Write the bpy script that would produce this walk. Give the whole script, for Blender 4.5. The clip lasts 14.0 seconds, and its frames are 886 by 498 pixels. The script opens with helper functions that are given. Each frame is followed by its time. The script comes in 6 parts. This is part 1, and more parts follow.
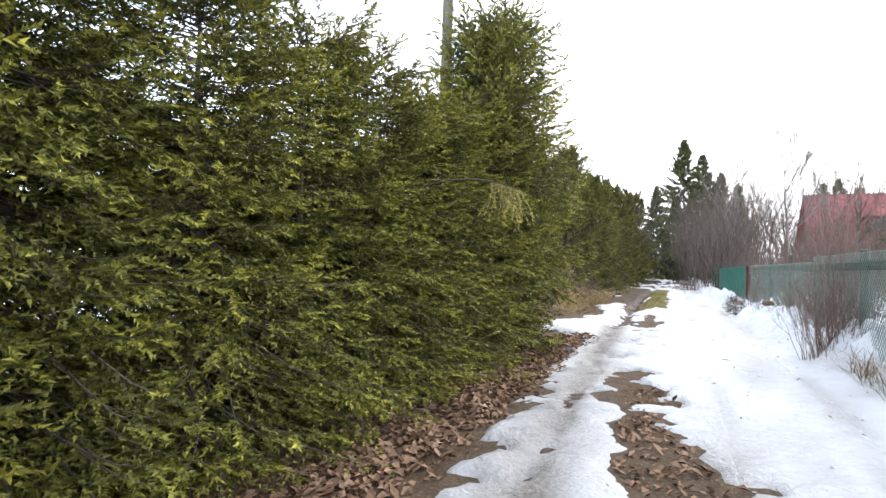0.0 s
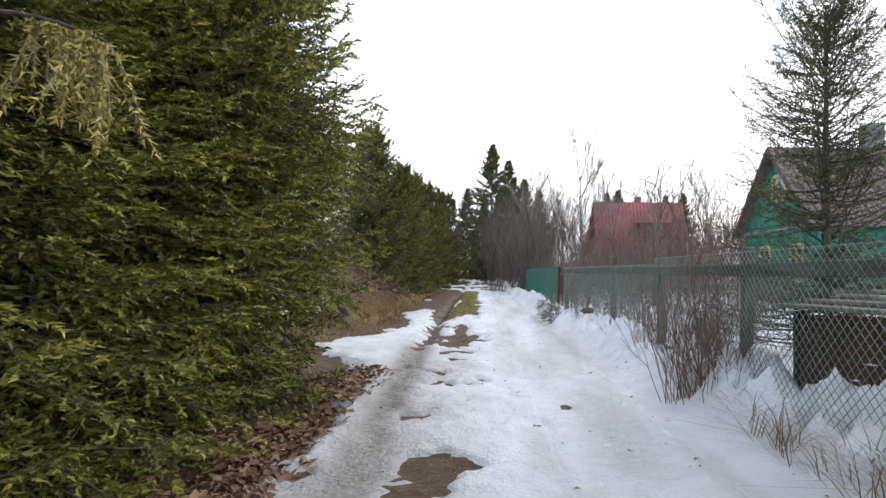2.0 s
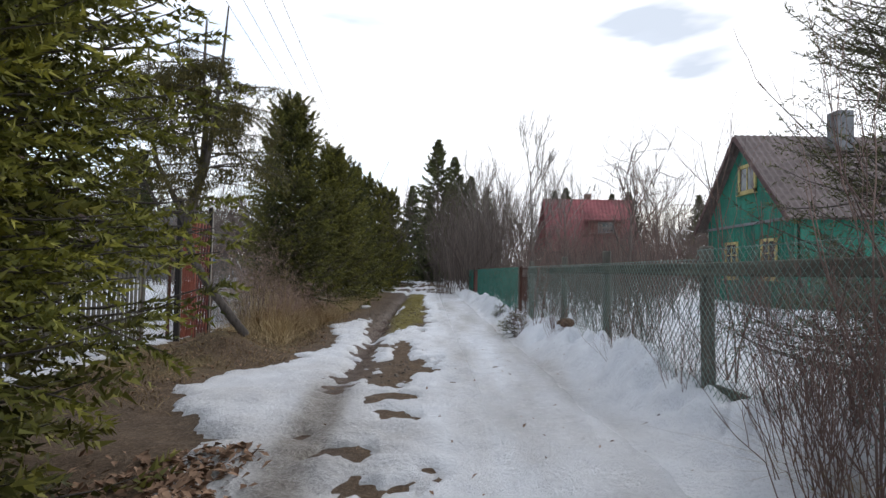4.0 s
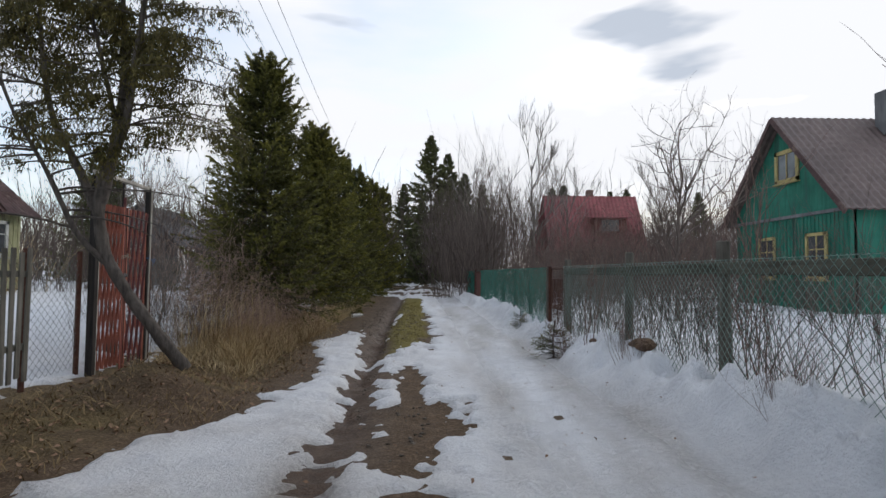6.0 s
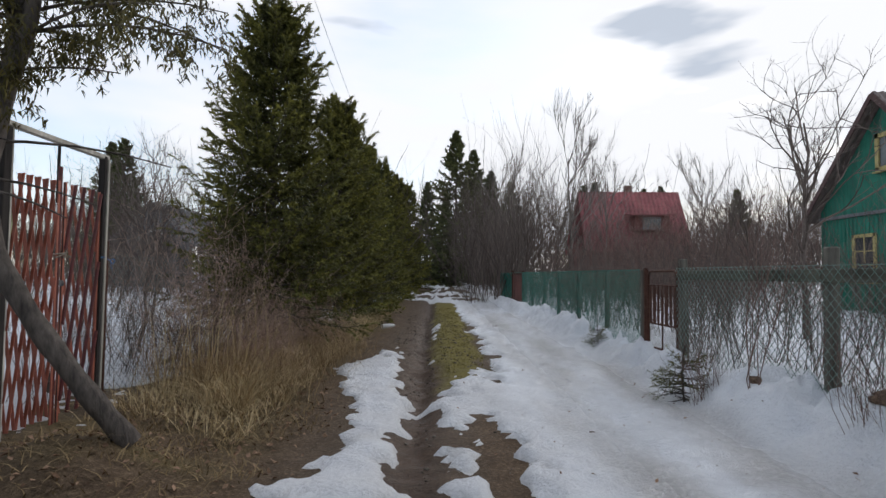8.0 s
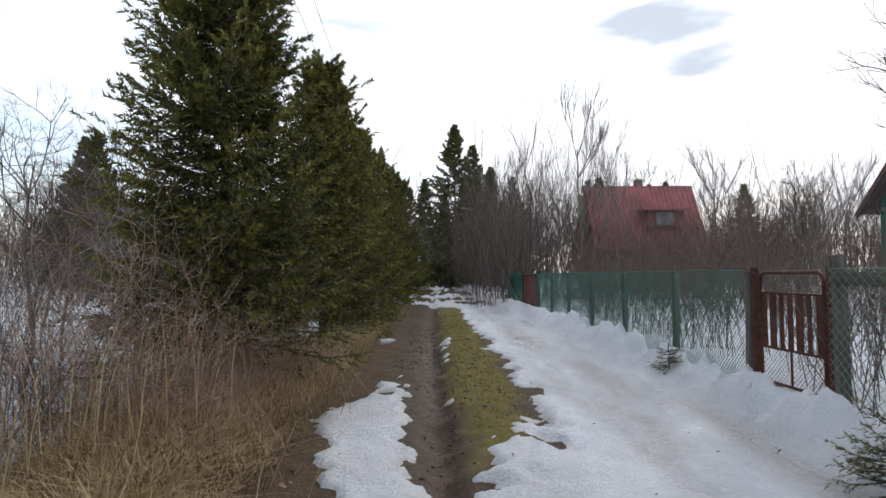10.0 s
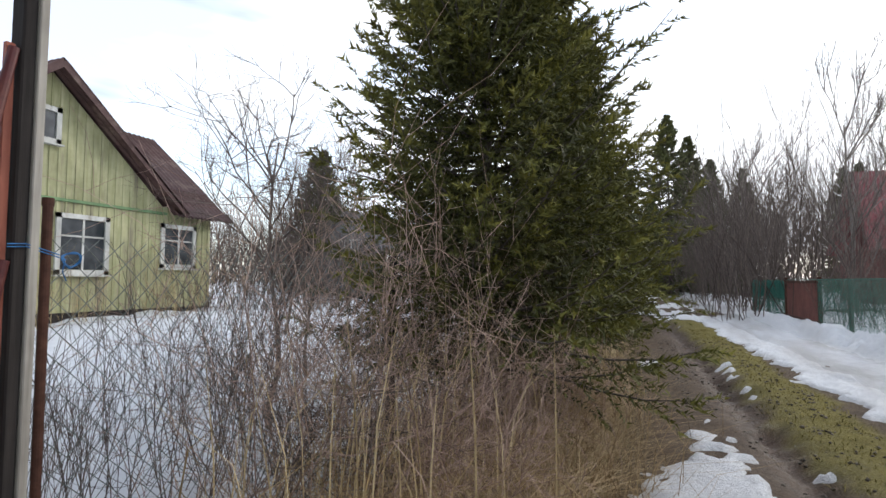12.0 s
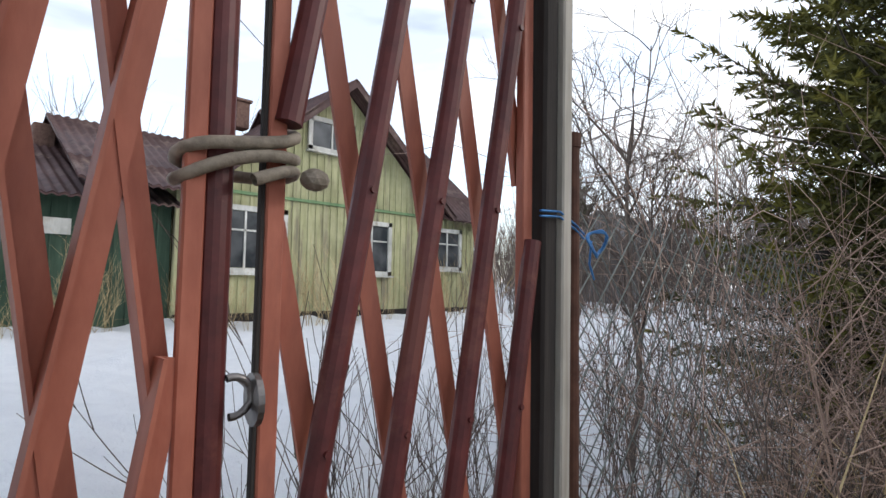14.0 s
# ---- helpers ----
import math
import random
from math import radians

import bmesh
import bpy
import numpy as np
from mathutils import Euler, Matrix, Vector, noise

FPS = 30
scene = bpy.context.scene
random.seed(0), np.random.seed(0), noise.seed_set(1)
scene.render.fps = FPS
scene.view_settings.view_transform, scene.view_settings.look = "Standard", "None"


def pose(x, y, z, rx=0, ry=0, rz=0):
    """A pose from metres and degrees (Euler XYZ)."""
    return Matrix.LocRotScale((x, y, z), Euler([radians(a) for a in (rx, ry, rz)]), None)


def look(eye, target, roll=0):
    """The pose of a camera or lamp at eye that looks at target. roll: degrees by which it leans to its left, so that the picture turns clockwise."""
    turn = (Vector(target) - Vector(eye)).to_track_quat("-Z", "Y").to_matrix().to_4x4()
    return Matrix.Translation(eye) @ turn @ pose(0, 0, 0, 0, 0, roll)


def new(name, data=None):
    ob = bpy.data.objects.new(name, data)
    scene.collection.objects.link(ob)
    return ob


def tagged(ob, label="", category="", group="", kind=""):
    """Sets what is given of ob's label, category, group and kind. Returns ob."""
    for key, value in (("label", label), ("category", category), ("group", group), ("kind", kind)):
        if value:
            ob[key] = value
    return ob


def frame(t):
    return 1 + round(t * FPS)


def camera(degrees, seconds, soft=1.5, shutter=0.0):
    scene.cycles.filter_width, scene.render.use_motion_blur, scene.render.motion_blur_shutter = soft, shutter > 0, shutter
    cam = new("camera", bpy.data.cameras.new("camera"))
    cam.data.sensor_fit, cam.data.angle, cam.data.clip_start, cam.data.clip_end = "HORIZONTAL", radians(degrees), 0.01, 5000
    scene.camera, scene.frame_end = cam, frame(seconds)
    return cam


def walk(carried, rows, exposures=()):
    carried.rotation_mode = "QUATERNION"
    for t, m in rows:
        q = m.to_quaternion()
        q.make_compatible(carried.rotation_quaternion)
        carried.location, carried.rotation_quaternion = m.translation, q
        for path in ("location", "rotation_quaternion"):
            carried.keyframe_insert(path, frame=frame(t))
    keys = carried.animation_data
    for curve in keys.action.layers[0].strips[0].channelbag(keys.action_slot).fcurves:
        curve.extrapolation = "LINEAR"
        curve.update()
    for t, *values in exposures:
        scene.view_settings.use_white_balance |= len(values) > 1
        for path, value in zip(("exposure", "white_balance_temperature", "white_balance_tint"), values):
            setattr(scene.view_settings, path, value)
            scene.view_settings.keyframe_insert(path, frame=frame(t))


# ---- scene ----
cam = camera(78.2, 14.0)
PATH = [
    (0, (1.145, 1.589, 1.241), (0.295, 3.399, 1.299), 1.4),
    (0.5, (1.041, 2.463, 1.247), (0.369, 4.346, 1.312), 1.2),
    (1, (0.956, 3.31, 1.273), (0.48, 5.252, 1.341), 1.2),
    (1.5, (0.896, 4.107, 1.287), (0.567, 6.079, 1.36), 1.4),
    (2, (0.842, 4.885, 1.286), (0.628, 6.872, 1.361), 1.6),
    (2.5, (0.791, 5.647, 1.283), (0.656, 7.641, 1.362), 1.5),
    (3, (0.816, 6.364, 1.277), (0.717, 8.36, 1.358), 1.3),
    (3.5, (0.784, 7.053, 1.291), (0.764, 9.051, 1.375), 1.0),
    (4, (0.73, 7.714, 1.291), (0.714, 9.713, 1.374), 1.0),
    (6.5, (0.184, 10.858, 1.295), (0.21, 12.856, 1.385), 0.5),
    (7, (0.057, 11.477, 1.307), (0.053, 13.475, 1.397), 0.5),
    (7.5, (-0.106, 12.063, 1.308), (-0.118, 14.061, 1.397), 0.4),
    (8, (-0.299, 12.645, 1.333), (-0.349, 14.642, 1.425), 0.5),
    (10.5, (-0.814, 15.541, 1.389), (-0.847, 17.538, 1.482), -0.2),
    (11, (-1.097, 15.953, 1.387), (-1.172, 17.949, 1.486), -0.2),
    (11.5, (-1.484, 16.278, 1.364), (-1.756, 18.257, 1.469), -0.1),
    (12, (-1.843, 16.56, 1.359), (-2.556, 18.425, 1.477), 0.1),
    (12.5, (-2.234, 16.687, 1.385), (-3.273, 18.391, 1.506), 0.9),
    (13, (-2.615, 16.771, 1.366), (-3.864, 18.329, 1.48), 1.4),
    (13.5, (-2.938, 16.853, 1.371), (-4.356, 18.259, 1.48), 1.5),
    (14, (-3.072, 16.858, 1.348), (-4.483, 18.27, 1.471), 1.0),
]
EXPOSURE = [(0.0, 1.26), (1.0, 0.96), (2.0, 0.53), (3.0, 0.2), (4.0, -0.04), (6.5, -0.44), (8.0, -0.40), (10.5, -0.02), (12.0, 0.2), (13.0, 0.22), (14.0, 0.13)]
walk(cam, [(t, look(eye, target, roll)) for t, eye, target, roll in PATH], EXPOSURE)

# ---- daylight: bright thin overcast, low sun behind the cloud ahead to the right ----
SUN_AZ, SUN_EL = radians(35), radians(22)
world = bpy.data.worlds.new("sky_world")
scene.world = world
world.use_nodes = True
wn, wl = world.node_tree.nodes, world.node_tree.links
wn.clear()
w_out, w_bg = wn.new("ShaderNodeOutputWorld"), wn.new("ShaderNodeBackground")
w_sky = wn.new("ShaderNodeTexSky")
w_sky.sky_type, w_sky.sun_disc = "NISHITA", False
w_sky.sun_elevation, w_sky.sun_rotation = SUN_EL, SUN_AZ
w_sky.air_density, w_sky.dust_density = 1.0, 0.6
w_geo = wn.new("ShaderNodeTexCoord")
w_map = wn.new("ShaderNodeMapping")
w_map.inputs["Scale"].default_value = (1.6, 1.6, 6.0)
w_map.inputs["Rotation"].default_value = (0.0, radians(12), radians(25))
w_noise = wn.new("ShaderNodeTexNoise")
w_noise.inputs["Scale"].default_value, w_noise.inputs["Detail"].default_value, w_noise.inputs["Roughness"].default_value = 1.5, 6.0, 0.5
w_dot = wn.new("ShaderNodeVectorMath")
w_dot.operation = "DOT_PRODUCT"
w_dot.inputs[1].default_value = (math.sin(SUN_AZ), math.cos(SUN_AZ), 0.25)
w_add = wn.new("ShaderNodeMath")
w_add.operation = "MULTIPLY_ADD"
w_add.inputs[1].default_value = 0.28
w_ramp = wn.new("ShaderNodeValToRGB")
w_ramp.color_ramp.elements[0].position, w_ramp.color_ramp.elements[1].position = 0.50, 0.74
w_ramp.color_ramp.elements[0].color = (0.5, 0.5, 0.5, 1)
w_scale = wn.new("ShaderNodeVectorMath")
w_scale.operation = "SCALE"
w_scale.inputs["Scale"].default_value = 0.30
w_mix = wn.new("ShaderNodeMixRGB")
w_mix.inputs[2].default_value = (1.28, 1.30, 1.36, 1)
wl.new(w_geo.outputs["Generated"], w_map.inputs["Vector"])
wl.new(w_map.outputs["Vector"], w_noise.inputs["Vector"])
wl.new(w_geo.outputs["Generated"], w_dot.inputs[0])
wl.new(w_dot.outputs["Value"], w_add.inputs[0])
wl.new(w_noise.outputs["Fac"], w_add.inputs[2])
wl.new(w_add.outputs["Value"], w_ramp.inputs["Fac"])
wl.new(w_sky.outputs["Color"], w_scale.inputs[0])
wl.new(w_ramp.outputs["Color"], w_mix.inputs["Fac"])
wl.new(w_scale.outputs["Vector"], w_mix.inputs[1])
w_map2 = wn.new("ShaderNodeMapping")
w_map2.inputs["Scale"].default_value = (2.2, 2.2, 9.0)
w_map2.inputs["Rotation"].default_value = (radians(10), radians(-14), radians(70))
w_streak = wn.new("ShaderNodeTexNoise")
w_streak.inputs["Scale"].default_value, w_streak.inputs["Detail"].default_value, w_streak.inputs["Roughness"].default_value = 1.3, 4.0, 0.45
w_ramp2 = wn.new("ShaderNodeValToRGB")
w_ramp2.color_ramp.elements[0].position, w_ramp2.color_ramp.elements[1].position = 0.60, 0.68
w_ramp2.color_ramp.elements[1].color = (0.75, 0.75, 0.75, 1)
w_grey = wn.new("ShaderNodeMixRGB")
w_grey.inputs[2].default_value = (0.58, 0.68, 0.84, 1)
w_turn = wn.new("ShaderNodeMapping")
w_turn.inputs["Rotation"].default_value = (radians(4), 0.0, radians(21))
wl.new(w_geo.outputs["Generated"], w_turn.inputs["Vector"])
wl.new(w_turn.outputs["Vector"], w_map2.inputs["Vector"])
wl.new(w_map2.outputs["Vector"], w_streak.inputs["Vector"])
wl.new(w_streak.outputs["Fac"], w_ramp2.inputs["Fac"])
wl.new(w_ramp2.outputs["Color"], w_grey.inputs["Fac"])
wl.new(w_mix.outputs["Color"], w_grey.inputs[1])
wl.new(w_grey.outputs["Color"], w_bg.inputs["Color"])
wl.new(w_bg.outputs["Background"], w_out.inputs["Surface"])
w_bg.inputs["Strength"].default_value = 1.0

sun = new("sun", bpy.data.lights.new("sun", "SUN"))
sun.data.energy, sun.data.angle, sun.data.color = 0.9, radians(14), (1.0, 0.95, 0.88)
sun.matrix_world = look((30 * math.sin(SUN_AZ), 30 * math.cos(SUN_AZ), 30 * math.tan(SUN_EL)), (0, 0, 0))

# ---- materials ----
def material(name, rough=0.8, metal=0.0, spec=0.3):
    m = bpy.data.materials.new(name)
    m.use_nodes = True
    n, l = m.node_tree.nodes, m.node_tree.links
    b = n["Principled BSDF"]
    b.inputs["Roughness"].default_value = rough
    b.inputs["Metallic"].default_value = metal
    b.inputs["Specular IOR Level"].default_value = spec
    return m, n, l, b


def noise_node(n, l, scale, detail=5.0, rough=0.6, stretch=None, kind="Object"):
    tc = n.new("ShaderNodeTexCoord")
    nz = n.new("ShaderNodeTexNoise")
    nz.inputs["Scale"].default_value, nz.inputs["Detail"].default_value, nz.inputs["Roughness"].default_value = scale, detail, rough
    if stretch:
        mp = n.new("ShaderNodeMapping")
        mp.inputs["Scale"].default_value = stretch
        l.new(tc.outputs[kind], mp.inputs["Vector"])
        l.new(mp.outputs["Vector"], nz.inputs["Vector"])
    else:
        l.new(tc.outputs[kind], nz.inputs["Vector"])
    return nz


def ramp_node(n, l, src, stops):
    r = n.new("ShaderNodeValToRGB")
    els = r.color_ramp.elements
    while len(els) < len(stops):
        els.new(0.5)
    for e, (p, c) in zip(els, stops):
        e.position, e.color = p, (*c, 1)
    l.new(src, r.inputs["Fac"])
    return r


def mix_node(n, l, fac, a, b, blend="MIX"):
    m = n.new("ShaderNodeMixRGB")
    m.blend_type = blend
    for s, v in zip(m.inputs, (fac, a, b)):
        if isinstance(v, (int, float)):
            s.default_value = v
        elif isinstance(v, tuple):
            s.default_value = (*v, 1)
        else:
            l.new(v, s)
    return m.outputs["Color"]


def bump_to(n, l, b, src, strength=0.3, dist=0.01):
    bp = n.new("ShaderNodeBump")
    bp.inputs["Strength"].default_value, bp.inputs["Distance"].default_value = strength, dist
    l.new(src, bp.inputs["Height"])
    l.new(bp.outputs["Normal"], b.inputs["Normal"])


def simple(name, dark, light, scale=6.0, rough=0.8, stretch=None, bump=0.3, dist=0.01, metal=0.0, spec=0.3, worn=None, worn_scale=2.0):
    """Two tones by fine grain, blotches by a larger noise and, if given, a worn colour in patches."""
    m, n, l, b = material(name, rough, metal, spec)
    fine = noise_node(n, l, scale, 6.0, 0.65, stretch)
    big = noise_node(n, l, scale * 0.13, 4.0, 0.6)
    c = ramp_node(n, l, fine.outputs["Fac"], [(0.3, dark), (0.7, light)]).outputs["Color"]
    dull = ramp_node(n, l, big.outputs["Fac"], [(0.35, (0.72, 0.72, 0.72)), (0.65, (1.1, 1.1, 1.1))]).outputs["Color"]
    c = mix_node(n, l, 1.0, c, dull, "MULTIPLY")
    if worn:
        wz = noise_node(n, l, worn_scale, 7.0, 0.7, stretch)
        f = ramp_node(n, l, wz.outputs["Fac"], [(0.54, (0, 0, 0)), (0.64, (1, 1, 1))]).outputs["Color"]
        c = mix_node(n, l, f, c, worn)
    l.new(c, b.inputs["Base Color"])
    bump_to(n, l, b, fine.outputs["Fac"], bump, dist)
    return m


def foliage(name, inner, outer, brown, rough=0.65):
    """Needles: lighter young shoots and an inside darkened as shade, by the tip attribute; each needle its own tone."""
    m, n, l, b = material(name, rough, 0.0, 0.25)
    at = n.new("ShaderNodeAttribute")
    at.attribute_name = "tip"
    geo = n.new("ShaderNodeNewGeometry")
    info = n.new("ShaderNodeObjectInfo")
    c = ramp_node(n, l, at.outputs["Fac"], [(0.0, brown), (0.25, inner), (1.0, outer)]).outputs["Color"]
    v = ramp_node(n, l, geo.outputs["Random Per Island"], [(0.0, (0.6, 0.62, 0.55)), (1.0, (1.35, 1.3, 1.2))]).outputs["Color"]
    c = mix_node(n, l, 1.0, c, v, "MULTIPLY")
    v2 = ramp_node(n, l, info.outputs["Random"], [(0.0, (0.85, 0.88, 0.9)), (1.0, (1.12, 1.08, 0.95))]).outputs["Color"]
    c = mix_node(n, l, 1.0, c, v2, "MULTIPLY")
    big = noise_node(n, l, 1.7, 3.0, 0.5)
    v3 = ramp_node(n, l, big.outputs["Fac"], [(0.3, (0.75, 0.75, 0.8)), (0.7, (1.2, 1.15, 0.95))]).outputs["Color"]
    c = mix_node(n, l, 1.0, c, v3, "MULTIPLY")
    l.new(c, b.inputs["Base Color"])
    return m


def stemmy(name, dark, light, rough=0.85):
    """Bark and stalks, each stem its own shade."""
    m, n, l, b = material(name, rough, 0.0, 0.2)
    geo = n.new("ShaderNodeNewGeometry")
    c = ramp_node(n, l, geo.outputs["Random Per Island"], [(0.0, dark), (1.0, light)]).outputs["Color"]
    fine = noise_node(n, l, 25.0, 4.0, 0.6)
    v = ramp_node(n, l, fine.outputs["Fac"], [(0.3, (0.75, 0.75, 0.75)), (0.7, (1.2, 1.2, 1.2))]).outputs["Color"]
    l.new(mix_node(n, l, 1.0, c, v, "MULTIPLY"), b.inputs["Base Color"])
    return m


# Low inner tones paint the dark gaps between shoots into the needles.
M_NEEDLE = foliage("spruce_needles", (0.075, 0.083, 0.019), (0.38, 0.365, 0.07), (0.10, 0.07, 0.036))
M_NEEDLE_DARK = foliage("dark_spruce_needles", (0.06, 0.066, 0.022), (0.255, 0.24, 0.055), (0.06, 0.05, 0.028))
M_NEEDLE_DRY = foliage("sparse_dull_needles", (0.085, 0.085, 0.045), (0.16, 0.155, 0.07), (0.12, 0.095, 0.07))
# Lighter, greyer copy puts the distance haze into the needle colour.
M_NEEDLE_FAR = foliage("haze_greyed_needles", (0.07, 0.085, 0.045), (0.16, 0.175, 0.08), (0.09, 0.08, 0.055))
M_THUJA = foliage("thuja_scales", (0.06, 0.056, 0.02), (0.145, 0.12, 0.04), (0.10, 0.062, 0.03))
M_BARK = simple("dark_bark", (0.04, 0.033, 0.03), (0.15, 0.125, 0.105), 22, 0.9, (1, 1, 0.25), 0.9, 0.02)
M_TWIG = stemmy("grey_brown_twigs", (0.075, 0.058, 0.05), (0.215, 0.17, 0.145))
M_TWIG_RED = stemmy("reddish_twigs", (0.09, 0.058, 0.05), (0.26, 0.175, 0.145))
M_STRAW = stemmy("dry_straw", (0.33, 0.235, 0.115), (0.68, 0.53, 0.31))
M_BRAMBLE = stemmy("tan_bramble_stems", (0.22, 0.145, 0.115), (0.56, 0.40, 0.32))
M_LEAF = stemmy("dry_fallen_leaves", (0.11, 0.06, 0.035), (0.36, 0.23, 0.15))
M_BIRCH = stemmy("pale_branches", (0.15, 0.13, 0.115), (0.32, 0.28, 0.25))
M_POSTWOOD = simple("weathered_grey_wood", (0.075, 0.068, 0.055), (0.20, 0.185, 0.155), 18, 0.9, (1, 1, 0.08), 0.6, 0.006)
M_RAILWOOD = simple("weathered_rail_wood", (0.07, 0.068, 0.052), (0.17, 0.165, 0.13), 18, 0.9, (1, 0.08, 1), 0.6, 0.006)
M_PALEWOOD = simple("pale_grey_timber", (0.30, 0.27, 0.23), (0.62, 0.58, 0.51), 20, 0.85, (1, 1, 0.06), 0.5, 0.005)
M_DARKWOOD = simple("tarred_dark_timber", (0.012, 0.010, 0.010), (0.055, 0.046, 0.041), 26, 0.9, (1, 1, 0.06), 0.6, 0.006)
M_MAROON = simple("maroon_gate_paint", (0.075, 0.014, 0.014), (0.135, 0.028, 0.026), 30, 0.5, None, 0.12, 0.003, 0.0, 0.4, (0.15, 0.045, 0.034), 5.0)
M_ORANGE = simple("faded_red_lead_paint", (0.28, 0.08, 0.05), (0.42, 0.14, 0.088), 24, 0.6, (1, 1, 0.3), 0.15, 0.003, 0.0, 0.35, (0.25, 0.08, 0.055), 4.0)
M_RUST = simple("rusty_brown_steel", (0.055, 0.022, 0.015), (0.13, 0.06, 0.04), 20, 0.75, None, 0.3, 0.004, 0.2)
M_WIRE_G = simple("green_coated_wire", (0.13, 0.21, 0.18), (0.27, 0.38, 0.33), 40, 0.5)
M_WIRE_Z = simple("dull_zinc_wire", (0.10, 0.11, 0.10), (0.24, 0.26, 0.24), 40, 0.5, None, 0.1, 0.003, 0.6)
M_CABLE = simple("black_cable", (0.012, 0.012, 0.014), (0.03, 0.03, 0.032), 30, 0.6)
M_BLUE = simple("blue_plastic_wire", (0.02, 0.12, 0.33), (0.05, 0.22, 0.50), 30, 0.4)
M_HOSE = simple("grey_rope_hose", (0.16, 0.13, 0.10), (0.34, 0.29, 0.23), 40, 0.7)
M_STEEL = simple("worn_steel", (0.12, 0.11, 0.11), (0.30, 0.28, 0.27), 30, 0.45, None, 0.1, 0.003, 0.8)
M_NET = simple("green_netting", (0.03, 0.13, 0.10), (0.07, 0.26, 0.20), 30, 0.7)

# ---- geometry helpers ----
RNG = np.random.default_rng(7)


def mesh_from(name, verts, faces, material_=None, tip=None, smooth=False):
    """A mesh from numpy arrays; faces are all triangles or all quads."""
    me = bpy.data.meshes.new(name)
    verts, faces = np.asarray(verts, np.float32), np.asarray(faces, np.int32)
    k = faces.shape[1]
    me.vertices.add(len(verts))
    me.vertices.foreach_set("co", verts.ravel())
    me.loops.add(faces.size)
    me.loops.foreach_set("vertex_index", faces.ravel())
    me.polygons.add(len(faces))
    me.polygons.foreach_set("loop_start", np.arange(0, faces.size, k, dtype=np.int32))
    me.polygons.foreach_set("loop_total", np.full(len(faces), k, np.int32))
    if smooth:
        me.polygons.foreach_set("use_smooth", np.ones(len(faces), bool))
    if tip is not None:
        at = me.attributes.new("tip", "FLOAT", "POINT")
        at.data.foreach_set("value", np.asarray(tip, np.float32))
    me.update(calc_edges=True)
    if material_:
        me.materials.append(material_)
    return me


def part(name, geom, material_, parent=None, label=""):
    """One mesh object, from a bmesh or a mesh, under its thing or part."""
    if isinstance(geom, bmesh.types.BMesh):
        me = bpy.data.meshes.new(name)
        geom.normal_update()
        geom.to_mesh(me)
        geom.free()
        me.materials.append(material_)
    else:
        me = geom
        if not me.materials:
            me.materials.append(material_)
    ob = new(name, me)
    if parent:
        ob.parent = parent
    return tagged(ob, label) if label else ob


def thing(name, label, category, at=(0, 0, 0), rz=0.0, group="", kind=""):
    ob = new(name)
    ob.empty_display_size = 0.2
    ob.matrix_world = pose(*at, 0, 0, rz)
    return tagged(ob, label, category, group, kind)


def box(bm, c, size, rot=None, bevel=0.0):
    """A bevelled box centred at c, turned by the Euler degrees rot."""
    m = Matrix.LocRotScale(c, Euler([radians(a) for a in (rot or (0, 0, 0))]), None) @ Matrix.Diagonal((*size, 1))
    got = bmesh.ops.create_cube(bm, size=1, matrix=m)
    if bevel:
        edges = list({e for v in got["verts"] for e in v.link_edges})
        bmesh.ops.bevel(bm, geom=edges, offset=bevel, segments=1, affect="EDGES")
    return bm


def beam(bm, a, b, w, h, bevel=0.0):
    """A bevelled bar from a to b, w wide and h high."""
    a, b = Vector(a), Vector(b)
    d = b - a
    q = d.to_track_quat("X", "Z")
    m = Matrix.Translation((a + b) / 2) @ q.to_matrix().to_4x4() @ Matrix.Diagonal((d.length, w, h, 1))
    got = bmesh.ops.create_cube(bm, size=1, matrix=m)
    if bevel:
        bmesh.ops.bevel(bm, geom=list({e for v in got["verts"] for e in v.link_edges}), offset=bevel, segments=1, affect="EDGES")
    return bm


def rod(bm, a, b, r, sides=10, r2=None):
    a, b = Vector(a), Vector(b)
    d = b - a
    m = Matrix.Translation((a + b) / 2) @ d.to_track_quat("Z", "Y").to_matrix().to_4x4()
    bmesh.ops.create_cone(bm, cap_ends=True, segments=sides, radius1=r, radius2=r if r2 is None else r2, depth=d.length, matrix=m)
    return bm


def tubes(paths, radii, sides=3):
    """Tapered tubes along n paths of k points each: vertices and quads."""
    P, R = np.asarray(paths, float), np.asarray(radii, float)
    n, k, _ = P.shape
    T = np.gradient(P, axis=1)
    T /= np.linalg.norm(T, axis=2, keepdims=True) + 1e-9
    ref = np.where(np.abs(T[..., 2:3]) > 0.9, np.array([1.0, 0, 0]), np.array([0, 0, 1.0]))
    A = np.cross(T, ref)
    A /= np.linalg.norm(A, axis=2, keepdims=True) + 1e-9
    B = np.cross(T, A)
    ang = np.arange(sides) * 2 * np.pi / sides
    V = P[:, :, None] + R[:, :, None, None] * (A[:, :, None] * np.cos(ang)[:, None] + B[:, :, None] * np.sin(ang)[:, None])
    idx = np.arange(n * k * sides).reshape(n, k, sides)
    a, b = idx[:, :-1], idx[:, 1:]
    F = np.stack([a, np.roll(a, -1, 2), np.roll(b, -1, 2), b], -1).reshape(-1, 4)
    return V.reshape(-1, 3), F


def join(*chunks):
    vs, fs, o = [], [], 0
    for v, f in chunks:
        vs.append(v)
        fs.append(np.asarray(f) + o)
        o += len(v)
    return np.concatenate(vs), np.concatenate(fs)


